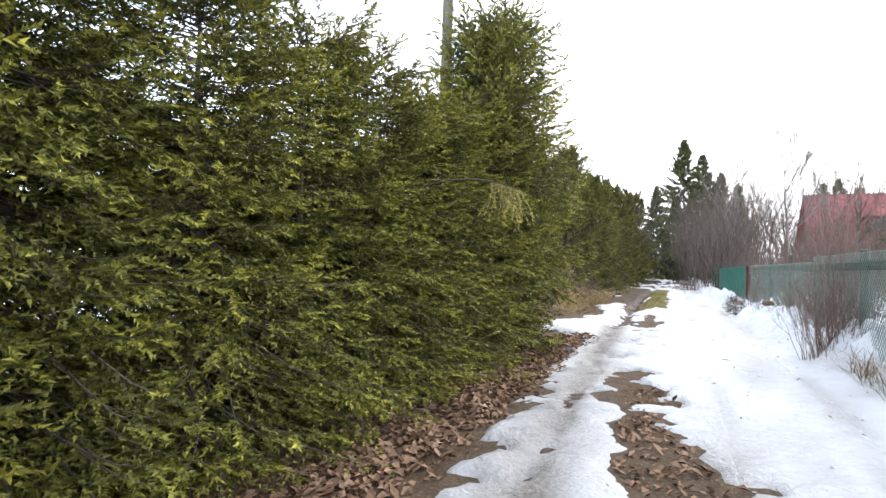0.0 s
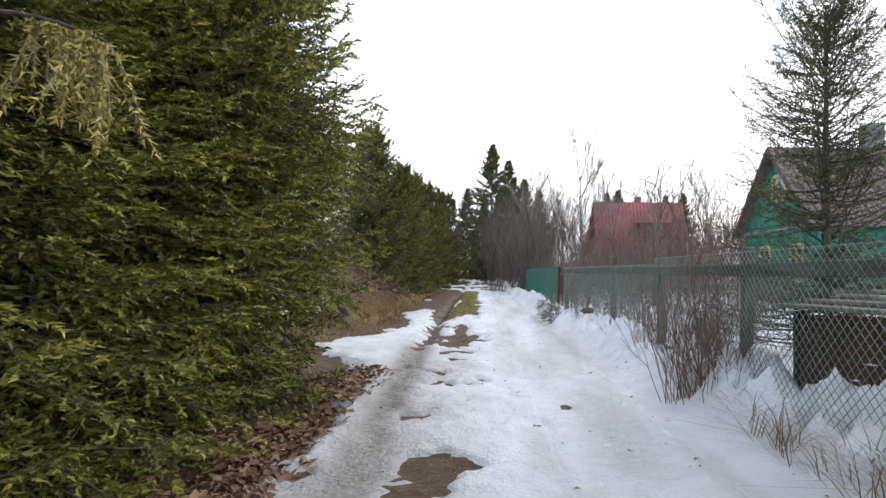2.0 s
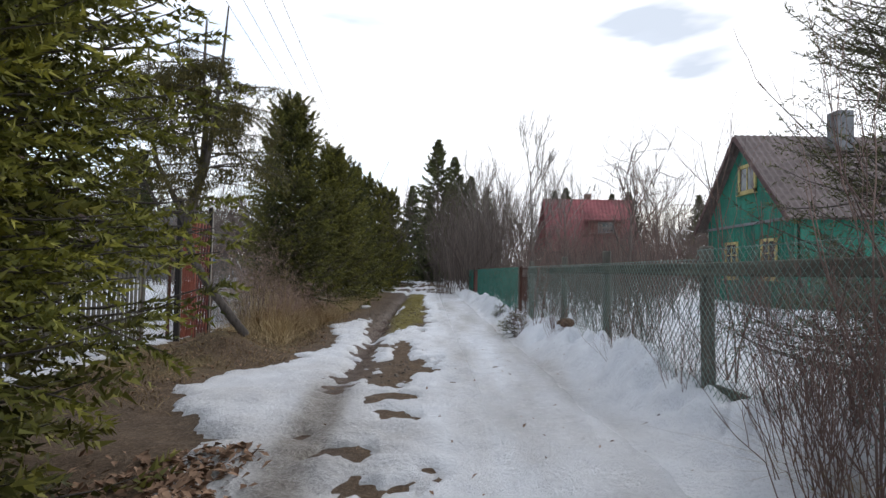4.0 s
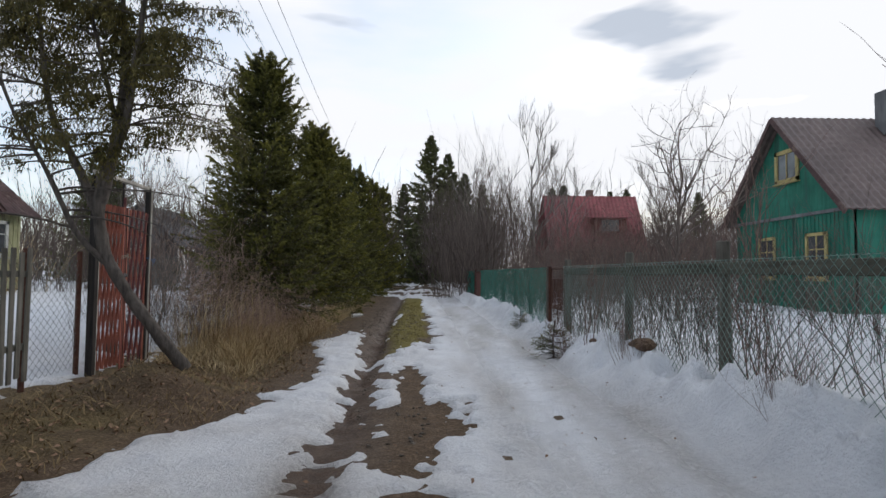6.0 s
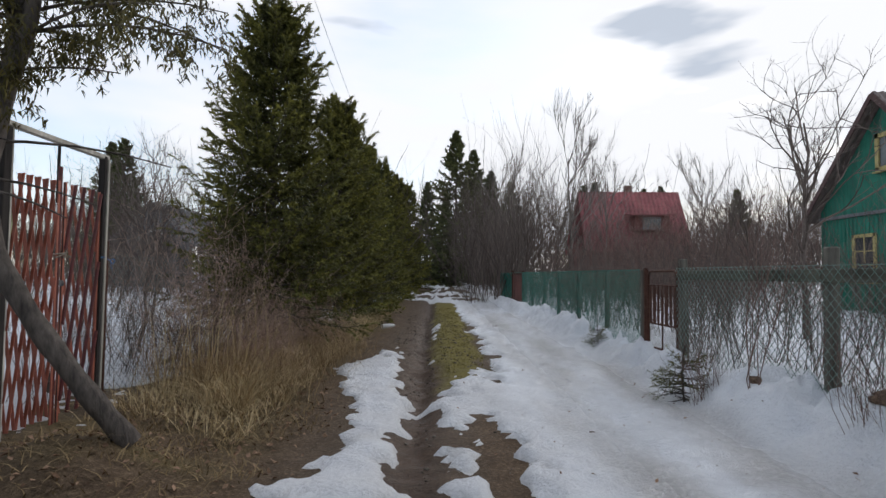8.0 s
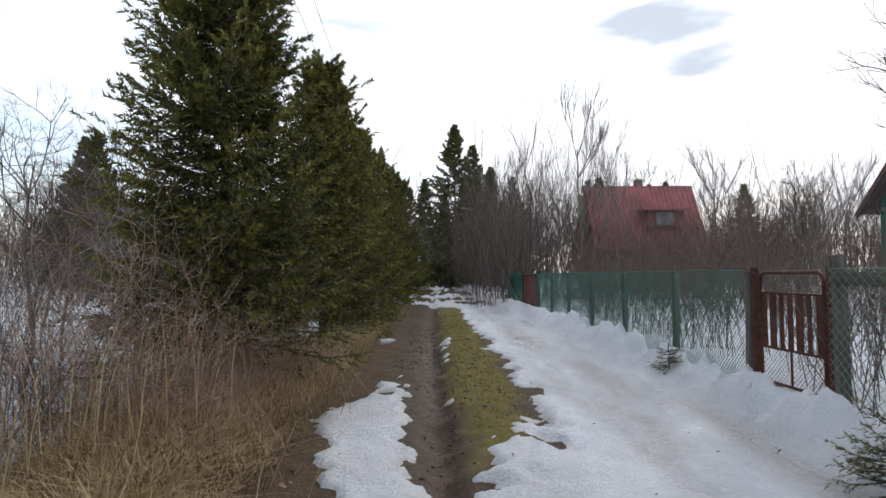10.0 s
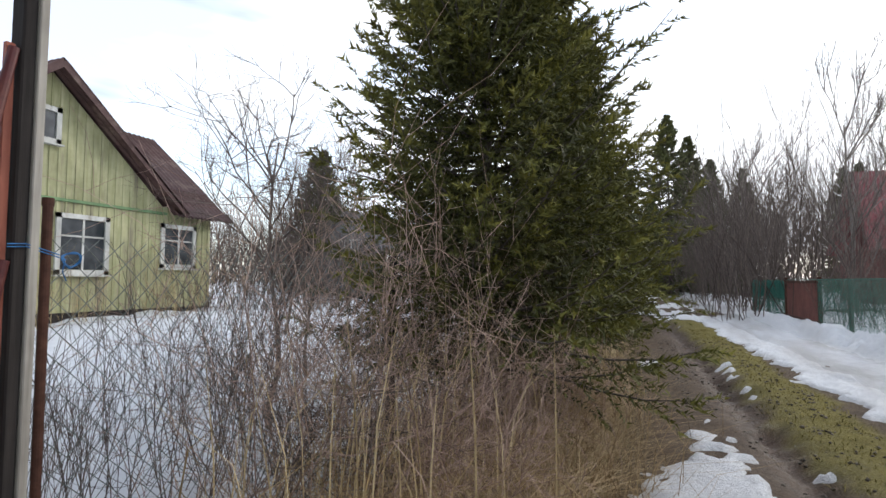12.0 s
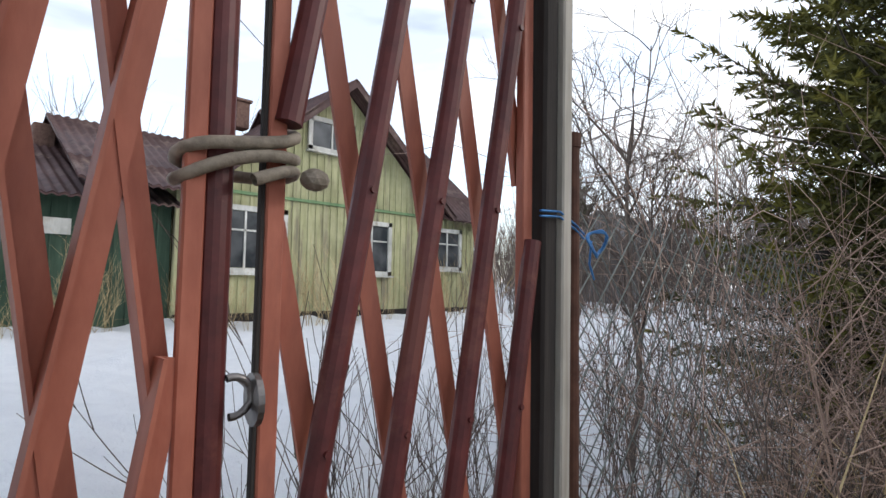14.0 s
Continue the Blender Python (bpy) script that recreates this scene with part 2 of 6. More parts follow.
def cable(name, pts, r, material_, sides=6):
    v, f = tubes([pts], [[r] * len(pts)], sides)
    return mesh_from(name, v, f, material_, smooth=True)


# ---- terrain ----
def bend(y):
    """The lane swings gently to the left."""
    return -0.034 * (np.asarray(y, float) - 8.0)


def value_noise(x, y, scale, seed):
    """Smooth lattice noise in -1..1."""
    x, y = np.asarray(x, float) / scale, np.asarray(y, float) / scale
    xi, yi = np.floor(x).astype(np.int64), np.floor(y).astype(np.int64)
    fx, fy = x - xi, y - yi
    fx, fy = fx * fx * (3 - 2 * fx), fy * fy * (3 - 2 * fy)

    def h(a, b):
        k = (a * 374761393 + b * 668265263 + seed * 144665) & 0xFFFFFFFF
        k = ((k ^ (k >> 13)) * 1274126177) & 0xFFFFFFFF
        return ((k ^ (k >> 16)) & 0xFFFF) / 32767.5 - 1.0
    return (h(xi, yi) * (1 - fx) + h(xi + 1, yi) * fx) * (1 - fy) + (h(xi, yi + 1) * (1 - fx) + h(xi + 1, yi + 1) * fx) * fy


def fractal(x, y, scale, seed, octaves=4, gain=0.5):
    return sum(gain ** i * value_noise(x, y, scale / 2 ** i, seed + 17 * i) for i in range(octaves))


def step(a, b, v):
    t = np.clip((v - a) / (b - a), 0, 1)
    return t * t * (3 - 2 * t)


def along(y, pairs):
    p = np.array(pairs, float)
    return np.interp(y, p[:, 0], p[:, 1])


LEFT_EDGE = [(-6, -0.1), (4, -0.25), (7, -0.42), (9.7, -0.62), (12.3, -1.2), (13.5, -2.1), (14.6, -1.65), (15.6, -1.14), (17, -1.0), (18.4, -1.05), (19.6, -1.42), (20.3, -1.52), (21.4, -1.35), (22.6, -1.0), (23.4, -0.6), (60, -0.6)]


def band(u, y, left, right, y0, y1, soft=0.5):
    """How far inside a strip between two lines and two ends a place lies (negative outside)."""
    return np.minimum(np.minimum(u - along(y, left), along(y, right) - u), np.minimum((y - y0) * soft, (y1 - y) * soft))


def bare(x, y):
    """Signed measure of where the ground is free of snow (positive: bare)."""
    u = x - bend(y)
    wob = 0.13 * fractal(x, y, 0.8, 3, 3, 0.6) + 0.13 * fractal(x, y, 0.24, 5, 3, 0.75)
    verge = np.minimum(along(y, LEFT_EDGE) - u, x + 3.75 + 0.5 * value_noise(x, y, 1.5, 9))
    verge = np.where(y > 40, -1.0, verge)
    rut = band(u, y, [(13, -0.42), (16, -0.37), (20, -0.55), (24, -1.0), (40, -1.0)], [(13, -0.2), (16, 0.0), (20, -0.15), (40, -0.15)], 13.5, 37)
    rut_far = band(u, y, [(4, -0.12), (14, -0.42)], [(4, 0.48), (14, -0.15)], -3, 14.2) - 0.28 + 0.1 * value_noise(x, y, 0.4, 33)
    strip = band(u, y, [(0, 0.75), (4, 0.62), (6.5, 0.5), (9, 0.3), (14, 0.15), (18, 0.15)], [(0, 1.45), (5, 1.25), (6.3, 0.95), (8, 0.6), (12, 0.55), (14, 0.42), (15.2, 0.82), (16.2, 0.55), (18, 0.4)], -4, 18.0)
    gaps = 0.07 * np.sin(y * 2.1 + 0.6) + 0.34 * value_noise(x, y, 0.34, 31)
    strip = strip - np.where((y > 6.2) & (y < 13.8), 0.13 + gaps, 0.07)
    turf = band(u, y, [(19.8, 0.0), (21, -0.25), (40, -0.35)], [(19.8, 0.42), (20.4, 0.66), (22, 0.62), (26, 0.6), (37, 0.5)], 19.8, 37)
    far = np.where(y > 38, 0.25 * fractal(x, y, 3.0, 77, 3) - 0.12, -9.0)
    return np.maximum.reduce([verge, rut, rut_far - 0.2, strip, turf, far]) + wob


def ground_z(x, y):
    x, y = np.asarray(x, float), np.asarray(y, float)
    u = x - bend(y)
    z = 0.035 * fractal(x, y, 2.2, 11, 3) + 0.018 * fractal(x, y, 0.35, 12, 4, 0.6)
    z = z + 0.10 * step(-1.5, -2.7, u) * step(8, 15, y) + 0.10 * step(-3.4, -6.0, u)
    z = z + 0.12 * step(2.2, 3.4, u)
    rutm = np.exp(-((u + along(y, [(4, -0.18), (14, 0.28), (20, 0.36), (24, 0.42), (40, 0.5)])) / 0.17) ** 2)
    z = z - along(y, [(0, 0.02), (13, 0.03), (17, 0.09), (22, 0.12)]) * rutm * (1.0 + 0.35 * fractal(x, y, 0.16, 14, 2))
    turf = band(u, y, [(19.8, 0.0), (21, -0.2), (40, -0.3)], [(19.8, 0.5), (40, 0.6)], 19.5, 40)
    z = z + 0.05 * step(-0.05, 0.2, turf)
    z = z + 0.30 * np.exp(-((x + 2.5) ** 2 + (y - 15.85) ** 2) / 0.30)
    z = z + 0.9 * step(45, 110, y)
    return z


def snow_depth(x, y):
    u = x - bend(y)
    d = 0.045 + 0.022 * fractal(x, y, 0.8, 21, 5, 0.62) + 0.013 * fractal(x, y, 0.22, 22, 3, 0.7)
    d = np.maximum(d, 0.02 + 0.008 * fractal(x, y, 0.3, 23, 3))
    lane = step(0.9, 1.15, u) * step(2.75, 2.45, u)
    d = d - 0.004 * lane * step(4, 8, y)
    foot = along(y, [(0, 3.0), (8, 2.72), (12, 2.65), (16, 2.5), (20, 2.45), (26, 2.35), (40, 2.1)])
    bank = step(-0.08, 0.38, u - foot + 0.16 * fractal(x, y, 1.1, 25, 3))
    lump = 0.5 + 0.6 * fractal(x, y, 0.45, 26, 4, 0.72)
    ridge = np.exp(-((u - foot - 0.42) / 0.36) ** 2) * lump
    d = d + bank * (0.10 + 0.05 * fractal(x, y, 2.0, 27, 3) + 0.035 * fractal(x, y, 0.3, 28, 3, 0.7)) + ridge * 0.24 * along(y, [(0, 1.5), (10, 1.5), (13, 1.0)])
    d = d + (0.24 + 0.10 * fractal(x, y, 0.9, 29, 4, 0.6)) * step(-3.6, -5.0, u)
    return d - 0.14 * step(-0.20, 0.16, bare(x, y)) * np.maximum(step(-4.2, -3.6, u), step(38, 40, y))


STEPS = [(float(bend(y)) + (1.55 if i % 2 else 1.32) + 0.12 * math.sin(3.7 * i), y, 0.1 * math.sin(1.9 * i)) for i, y in enumerate(np.arange(3.4, 31, 0.62))] + [(float(bend(y)) + 0.75 + 0.5 * math.sin(2.9 * i), y, 0.5 * math.sin(1.3 * i)) for i, y in enumerate(np.arange(9.0, 27, 0.47))]


def footprints(x, y):
    """Shallow melted footprints trodden into the snow."""
    d = np.zeros_like(x)
    for fx, fy, turn in STEPS:
        near = (np.abs(x - fx) < 0.4) & (np.abs(y - fy) < 0.4)
        if near.any():
            dx, dy = x[near] - fx, y[near] - fy
            a, b = dx * math.cos(turn) + dy * math.sin(turn), dy * math.cos(turn) - dx * math.sin(turn)
            r2 = (a / 0.075) ** 2 + (b / 0.16) ** 2
            d[near] += np.exp(-r2 ** 2) - 0.35 * np.exp(-(np.sqrt(r2) - 1.45) ** 2 / 0.08)
    return d


def top_z(x, y):
    """The height that one stands on: snow where it lies, else ground."""
    return float(np.maximum(ground_z(x, y), ground_z(x, y) + snow_depth(x, y)))


def axis_steps(lo, hi, fine, far_lo, far_hi):
    core = np.arange(lo, hi, fine)
    grow = fine * np.cumsum(1.12 ** np.arange(1, 90))
    below, above = lo - grow, hi + grow
    return np.concatenate([[far_lo], below[below > far_lo + 5][::-1], core, above[above < far_hi - 5], [far_hi]])


def sheet(xs, ys, zf):
    X, Y = np.meshgrid(xs, ys)
    Z = zf(X, Y)
    V = np.stack([X, Y, Z], -1).reshape(-1, 3)
    idx = np.arange(X.size).reshape(X.shape)
    F = np.stack([idx[:-1, :-1], idx[:-1, 1:], idx[1:, 1:], idx[1:, :-1]], -1).reshape(-1, 4)
    return V, F


def colour_attribute(me, name, rgb):
    at = me.attributes.new(name, "FLOAT_COLOR", "POINT")
    rgba = np.ones((len(me.vertices), 4), np.float32)
    rgba[:, :rgb.shape[1]] = rgb
    at.data.foreach_set("color", rgba.ravel())


def ground_material():
    m, n, l, b = material("bare_ground", 0.9, 0.0, 0.25)
    at = n.new("ShaderNodeAttribute")
    at.attribute_name = "cover"
    sep = n.new("ShaderNodeSeparateColor")
    l.new(at.outputs["Color"], sep.inputs["Color"])
    fine = noise_node(n, l, 38.0, 8.0, 0.7)
    mid = noise_node(n, l, 5.0, 6.0, 0.6)
    dirt = ramp_node(n, l, fine.outputs["Fac"], [(0.28, (0.05, 0.034, 0.023)), (0.55, (0.13, 0.094, 0.064)), (0.75, (0.25, 0.195, 0.145))]).outputs["Color"]
    mud = ramp_node(n, l, fine.outputs["Fac"], [(0.3, (0.034, 0.019, 0.012)), (0.7, (0.125, 0.075, 0.047))]).outputs["Color"]
    turf = ramp_node(n, l, fine.outputs["Fac"], [(0.3, (0.095, 0.08, 0.02)), (0.55, (0.20, 0.165, 0.045)), (0.8, (0.31, 0.25, 0.10))]).outputs["Color"]
    litter = ramp_node(n, l, fine.outputs["Fac"], [(0.3, (0.05, 0.031, 0.019)), (0.55, (0.14, 0.092, 0.055)), (0.8, (0.30, 0.21, 0.135))]).outputs["Color"]
    c = mix_node(n, l, sep.outputs["Blue"], dirt, mud)
    c = mix_node(n, l, sep.outputs["Green"], c, litter)
    c = mix_node(n, l, sep.outputs["Red"], c, turf)
    v = ramp_node(n, l, mid.outputs["Fac"], [(0.3, (0.7, 0.7, 0.7)), (0.7, (1.2, 1.2, 1.2))]).outputs["Color"]
    l.new(mix_node(n, l, 1.0, c, v, "MULTIPLY"), b.inputs["Base Color"])
    r = ramp_node(n, l, sep.outputs["Blue"], [(0.0, (0.92, 0.92, 0.92)), (1.0, (0.5, 0.5, 0.5))]).outputs["Color"]
    l.new(r, b.inputs["Roughness"])
    bump_to(n, l, b, fine.outputs["Fac"], 0.9, 0.03)
    return m


def snow_material():
    m, n, l, b = material("old_granular_snow", 0.55, 0.0, 0.35)
    at = n.new("ShaderNodeAttribute")
    at.attribute_name = "dirt"
    sep = n.new("ShaderNodeSeparateColor")
    l.new(at.outputs["Color"], sep.inputs["Color"])
    fine = noise_node(n, l, 30.0, 7.0, 0.65)
    mid = noise_node(n, l, 3.2, 5.0, 0.6)
    clean = ramp_node(n, l, mid.outputs["Fac"], [(0.25, (0.74, 0.755, 0.79)), (0.6, (0.83, 0.845, 0.87))]).outputs["Color"]
    grey = ramp_node(n, l, fine.outputs["Fac"], [(0.28, (0.12, 0.092, 0.07)), (0.5, (0.31, 0.27, 0.23)), (0.72, (0.58, 0.56, 0.53))]).outputs["Color"]
    f = n.new("ShaderNodeMath")
    f.operation = "MULTIPLY"
    l.new(sep.outputs["Red"], f.inputs[0])
    g = ramp_node(n, l, mid.outputs["Fac"], [(0.2, (0.75, 0.75, 0.75)), (0.7, (1.0, 1.0, 1.0))])
    l.new(g.outputs["Color"], f.inputs[1])
    c = mix_node(n, l, f.outputs["Value"], clean, grey)
    specks = noise_node(n, l, 90.0, 3.0, 0.5)
    sp = ramp_node(n, l, specks.outputs["Fac"], [(0.68, (0, 0, 0)), (0.74, (0.55, 0.55, 0.55))]).outputs["Color"]
    c = mix_node(n, l, sp, c, (0.22, 0.18, 0.14))
    wet = ramp_node(n, l, fine.outputs["Fac"], [(0.3, (0.11, 0.092, 0.075)), (0.7, (0.29, 0.26, 0.23))]).outputs["Color"]
    c = mix_node(n, l, sep.outputs["Blue"], c, wet)
    l.new(c, b.inputs["Base Color"])
    r = ramp_node(n, l, sep.outputs["Green"], [(0.0, (0.62, 0.62, 0.62)), (1.0, (0.27, 0.27, 0.27))]).outputs["Color"]
    l.new(r, b.inputs["Roughness"])
    bump_to(n, l, b, fine.outputs["Fac"], 0.9, 0.045)
    return m


XS = axis_steps(-4.3, 3.6, 0.05, -900, 900)
YS = axis_steps(3.0, 30.0, 0.058, -300, 1500)
gv, gf = sheet(XS, YS, ground_z)
ground_mesh = mesh_from("ground", gv, gf, ground_material(), smooth=True)
gu = gv[:, 0] - bend(gv[:, 1])
gy = gv[:, 1]
g_turf = step(-0.1, 0.12, band(gu, gy, [(19.5, 0.0), (21, -0.22), (40, -0.3)], [(19.5, 0.5), (40, 0.75)], 19.3, 42) + 0.12 * fractal(gv[:, 0], gy, 0.6, 41, 3))
g_turf = np.maximum(g_turf, 0.3 * step(-1.2, -1.9, gu) * step(12.5, 14.5, gy) * step(-0.5, 0.5, fractal(gv[:, 0], gy, 0.9, 42, 3)))
g_litter = np.maximum(step(-0.05, -0.5, gu) * step(14, 9, gy), step(-0.9, -1.5, gu) * step(11, 14, gy) * 0.7)
g_litter = np.maximum(g_litter, step(0.5, 0.7, gu) * step(1.6, 1.3, gu) * step(7, 4.5, gy) * 0.7)
g_litter = np.maximum(g_litter, 0.8 * step(0.05, 0.3, gu) * step(1.2, 0.8, gu) * step(4, 6, gy) * step(19, 17, gy))
g_mud = np.exp(-((gu + along(gy, [(4, -0.18), (14, 0.28), (20, 0.36), (24, 0.42), (40, 0.5)])) / 0.33) ** 2)
colour_attribute(ground_mesh, "cover", np.stack([g_turf, g_litter, g_mud], 1))
ground = part("ground", ground_mesh, None)
tagged(ground, "bare muddy ground with dry turf and leaf litter", "ground", kind="structure")

sv, sf = sheet(XS, YS, lambda x, y: ground_z(x, y) + snow_depth(x, y) - 0.022 * footprints(x, y))
s_keep = (snow_depth(sv[:, 0], sv[:, 1]) > -0.03)[sf].any(axis=1)
used, inverse = np.unique(sf[s_keep], return_inverse=True)
sv, sf = sv[used], inverse.reshape(-1, 4)
snow_mesh = mesh_from("snow_cover", sv, sf, snow_material(), smooth=True)
su = sv[:, 0] - bend(sv[:, 1])
sy = sv[:, 1]
s_rut = step(1.15, 0.3, su + 0.25 * fractal(sv[:, 0], sy, 1.2, 51, 3)) * step(-4.5, -3.2, su)
s_rut = s_rut * along(sy, [(0, 1.0), (8, 1.0), (13, 0.85), (16, 0.6), (24, 0.4), (40, 0.3)]) * (0.85 + 0.45 * fractal(sv[:, 0], sy, 0.7, 52, 4))
s_track = np.exp(-((su - along(sy, [(-3, 0.2), (4, 0.18), (14, -0.28)])) / 0.24) ** 2) * step(15, 13, sy) * (1.0 + 0.4 * fractal(sv[:, 0], sy * 0.3, 0.4, 54, 4))
s_lane = step(0.5, 1.2, su) * step(2.9, 2.2, su) * (0.34 + 0.34 * fractal(sv[:, 0], sy * 0.18, 0.45, 53, 4))
s_edge = 0.6 * step(-0.22, 0.02, bare(sv[:, 0], sy)) * step(-4.2, -3.7, su)
colour_attribute(snow_mesh, "dirt", np.stack([np.clip(np.maximum.reduce([s_rut * 0.55, 0.9 * s_track, s_lane, s_edge]), 0, 1), np.maximum(step(0.8, 1.3, su) * step(2.8, 2.2, su), 0.7 * s_track.clip(0, 1)), np.clip(0.72 * s_track, 0, 0.8)], 1))
snow = part("snow_cover", snow_mesh, None)
tagged(snow, "old thawing snow, trampled and dirty along the lane", "snow", kind="structure")

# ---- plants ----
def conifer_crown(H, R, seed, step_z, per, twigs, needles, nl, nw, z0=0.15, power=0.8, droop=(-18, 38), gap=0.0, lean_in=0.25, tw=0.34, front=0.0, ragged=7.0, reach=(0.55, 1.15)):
    """Needled shoots on tiers of boughs. Returns vertices, triangles, tip shade and the boughs' paths."""
    r = np.random.default_rng(seed)
    zs = np.concatenate([np.full(per, z) for z in np.arange(z0, H - 0.12, step_z)])
    n = len(zs)
    zs = zs + r.uniform(-0.5, 0.5, n) * step_z
    az = r.uniform(0, 2 * np.pi, n)
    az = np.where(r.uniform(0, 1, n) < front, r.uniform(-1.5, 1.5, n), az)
    f = np.clip(zs / H, 0, 1)
    L = R * (1.02 - f) ** power * r.uniform(*reach, n) + 0.10
    keep = r.uniform(0, 1, n) > gap
    zs, az, f, L = zs[keep], az[keep], f[keep], L[keep]
    n = len(zs)
    el = np.radians(droop[0] + (droop[1] - droop[0]) * f ** 1.3 + r.normal(0, ragged, n))

    def bough(t):
        rad = L[:, None] * t
        z = zs[:, None] + L[:, None] * (np.tan(el)[:, None] * t - 0.22 * t * (1 - t) + 0.10 * t ** 3)
        wob = 0.05 * L[:, None] * np.sin(5 * t + az[:, None] * 3)
        return np.stack([np.cos(az)[:, None] * rad - np.sin(az)[:, None] * wob, np.sin(az)[:, None] * rad + np.cos(az)[:, None] * wob, z], -1)
    t = np.clip(lean_in + (1 - lean_in) * (np.arange(twigs)[None] + r.uniform(0, 1, (n, twigs))) / twigs, 0, 1)
    base = bough(t)
    ahead = bough(np.minimum(t + 0.02, 1.02)) - bough(np.minimum(t + 0.02, 1.02) - 0.02)
    ahead /= np.linalg.norm(ahead, axis=2, keepdims=True) + 1e-9
    side = np.stack([-np.sin(az), np.cos(az), 0 * az], -1)[:, None] * np.where(np.arange(twigs) % 2, 1.0, -1.0)[None, :, None]
    spread = r.uniform(0.35, 1.15, (n, twigs, 1)) * np.clip(1.25 - t, 0.15, 1)[..., None]
    way = ahead * 0.8 + side * spread + np.array([0, 0, 1.0]) * r.normal(-0.16, 0.09 + 0.013 * ragged, (n, twigs, 1))
    way /= np.linalg.norm(way, axis=2, keepdims=True)
    tl = (tw * L[:, None] * np.clip(1.15 - t, 0.2, 1) + 0.07) * r.uniform(0.6, 1.2, (n, twigs))
    s = (np.arange(needles) + 0.3) / needles
    sway = np.array([0, 0, -1.0]) * (0.12 * tl)[..., None, None] * (s ** 2)[None, None, :, None]
    at = base[:, :, None] + way[:, :, None] * (tl[..., None] * s)[..., None] + sway
    flat = at.reshape(-1, 3)
    m = len(flat)
    wayr = np.repeat(way.reshape(-1, 3), needles, 0)
    rnd = r.normal(0, 1, (m, 3))
    rnd -= (rnd * wayr).sum(1, keepdims=True) * wayr
    rnd /= np.linalg.norm(rnd, axis=1, keepdims=True) + 1e-9
    nd = wayr * r.uniform(0.55, 0.95, (m, 1)) + rnd * 0.75
    nd /= np.linalg.norm(nd, axis=1, keepdims=True)
    wd = np.cross(nd, r.normal(0, 1, (m, 3)))
    wd /= np.linalg.norm(wd, axis=1, keepdims=True) + 1e-9
    ln = nl * r.uniform(0.75, 1.3, (m, 1))
    V = np.stack([flat - wd * nw / 2, flat + wd * nw / 2, flat + nd * ln], 1).reshape(-1, 3)
    F = np.arange(m * 3).reshape(-1, 3)
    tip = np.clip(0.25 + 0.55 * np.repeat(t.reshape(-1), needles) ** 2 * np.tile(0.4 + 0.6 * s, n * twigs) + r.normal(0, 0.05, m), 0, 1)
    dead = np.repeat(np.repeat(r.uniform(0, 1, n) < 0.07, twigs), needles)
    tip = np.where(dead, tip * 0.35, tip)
    tt = np.linspace(0, 0.97, 6)[None].repeat(n, 0)
    boughs = bough(tt)
    return V, F, np.repeat(tip, 3), boughs, L


def conifer_meshes(H, R, seed, step_z, per, twigs, needles, nl, nw, needle_mat, trunk_r=0.07, **kw):
    V, F, tip, boughs, L = conifer_crown(H, R, seed, step_z, per, twigs, needles, nl, nw, **kw)
    crown = mesh_from("crown", V, F, needle_mat, tip)
    zz = np.linspace(-0.3, H * 0.97, 9)
    r = np.random.default_rng(seed + 5)
    path = np.stack([np.cumsum(r.normal(0, 0.012, 9)), np.cumsum(r.normal(0, 0.012, 9)), zz], 1)
    tv = tubes([path], [np.linspace(trunk_r, 0.012, 9)], 9)
    bv = tubes(boughs, np.linspace(1, 0.18, 6)[None] * (0.006 + 0.008 * L)[:, None], 3)
    v, f = join(tv, bv)
    return crown, mesh_from("trunk", v, f, M_BARK)


def plant_conifer(name, meshes, label, at, rz=0.0, size=1.0, group="", category="tree", tall=1.0):
    t = thing(name, label, category, (at[0], at[1], float(ground_z(at[0], at[1]))), rz, group)
    t.scale = (size, size, size * tall)
    part("trunk", meshes[1], M_BARK, t)
    part("crown", meshes[0], None, t)
    return t


def bare_branches(rng, starts, dirs, length, radius, depth, kids, spread, up=0.25, pts=5, shrink=0.62, wob=0.16):
    """Forking leafless limbs: lists of paths and radii, by generations."""
    P, R = np.asarray(starts, float), np.asarray(dirs, float)
    lens, rads = np.full(len(P), length) * rng.uniform(0.75, 1.2, len(P)), np.full(len(P), radius)
    out_p, out_r = [], []
    for g in range(depth):
        n = len(P)
        d = R / (np.linalg.norm(R, axis=1, keepdims=True) + 1e-9)
        steps = [P]
        cur, dd = P.copy(), d.copy()
        for k in range(pts - 1):
            dd = dd + rng.normal(0, wob, (n, 3)) + np.array([0, 0, up * 0.3])
            dd /= np.linalg.norm(dd, axis=1, keepdims=True)
            cur = cur + dd * (lens / (pts - 1))[:, None]
            steps.append(cur.copy())
        path = np.stack(steps, 1)
        taper = np.linspace(1, 0.45, pts)[None] * rads[:, None]
        out_p.append(path)
        out_r.append(taper)
        if g == depth - 1:
            break
        pick = np.repeat(np.arange(n), kids)
        pos = rng.uniform(0.3, 1.0, len(pick)) * (pts - 1.001)
        i = pos.astype(int)
        fr = (pos - i)[:, None]
        P = path[pick, i] * (1 - fr) + path[pick, i + 1] * fr
        base = path[pick, i + 1] - path[pick, i]
        base /= np.linalg.norm(base, axis=1, keepdims=True) + 1e-9
        R = base + rng.normal(0, spread, (len(pick), 3)) + np.array([0, 0, up])
        lens = lens[pick] * shrink * rng.uniform(0.6, 1.2, len(pick))
        rads = np.maximum(rads[pick] * 0.52, 0.0016)
    return np.concatenate(out_p), np.concatenate(out_r)


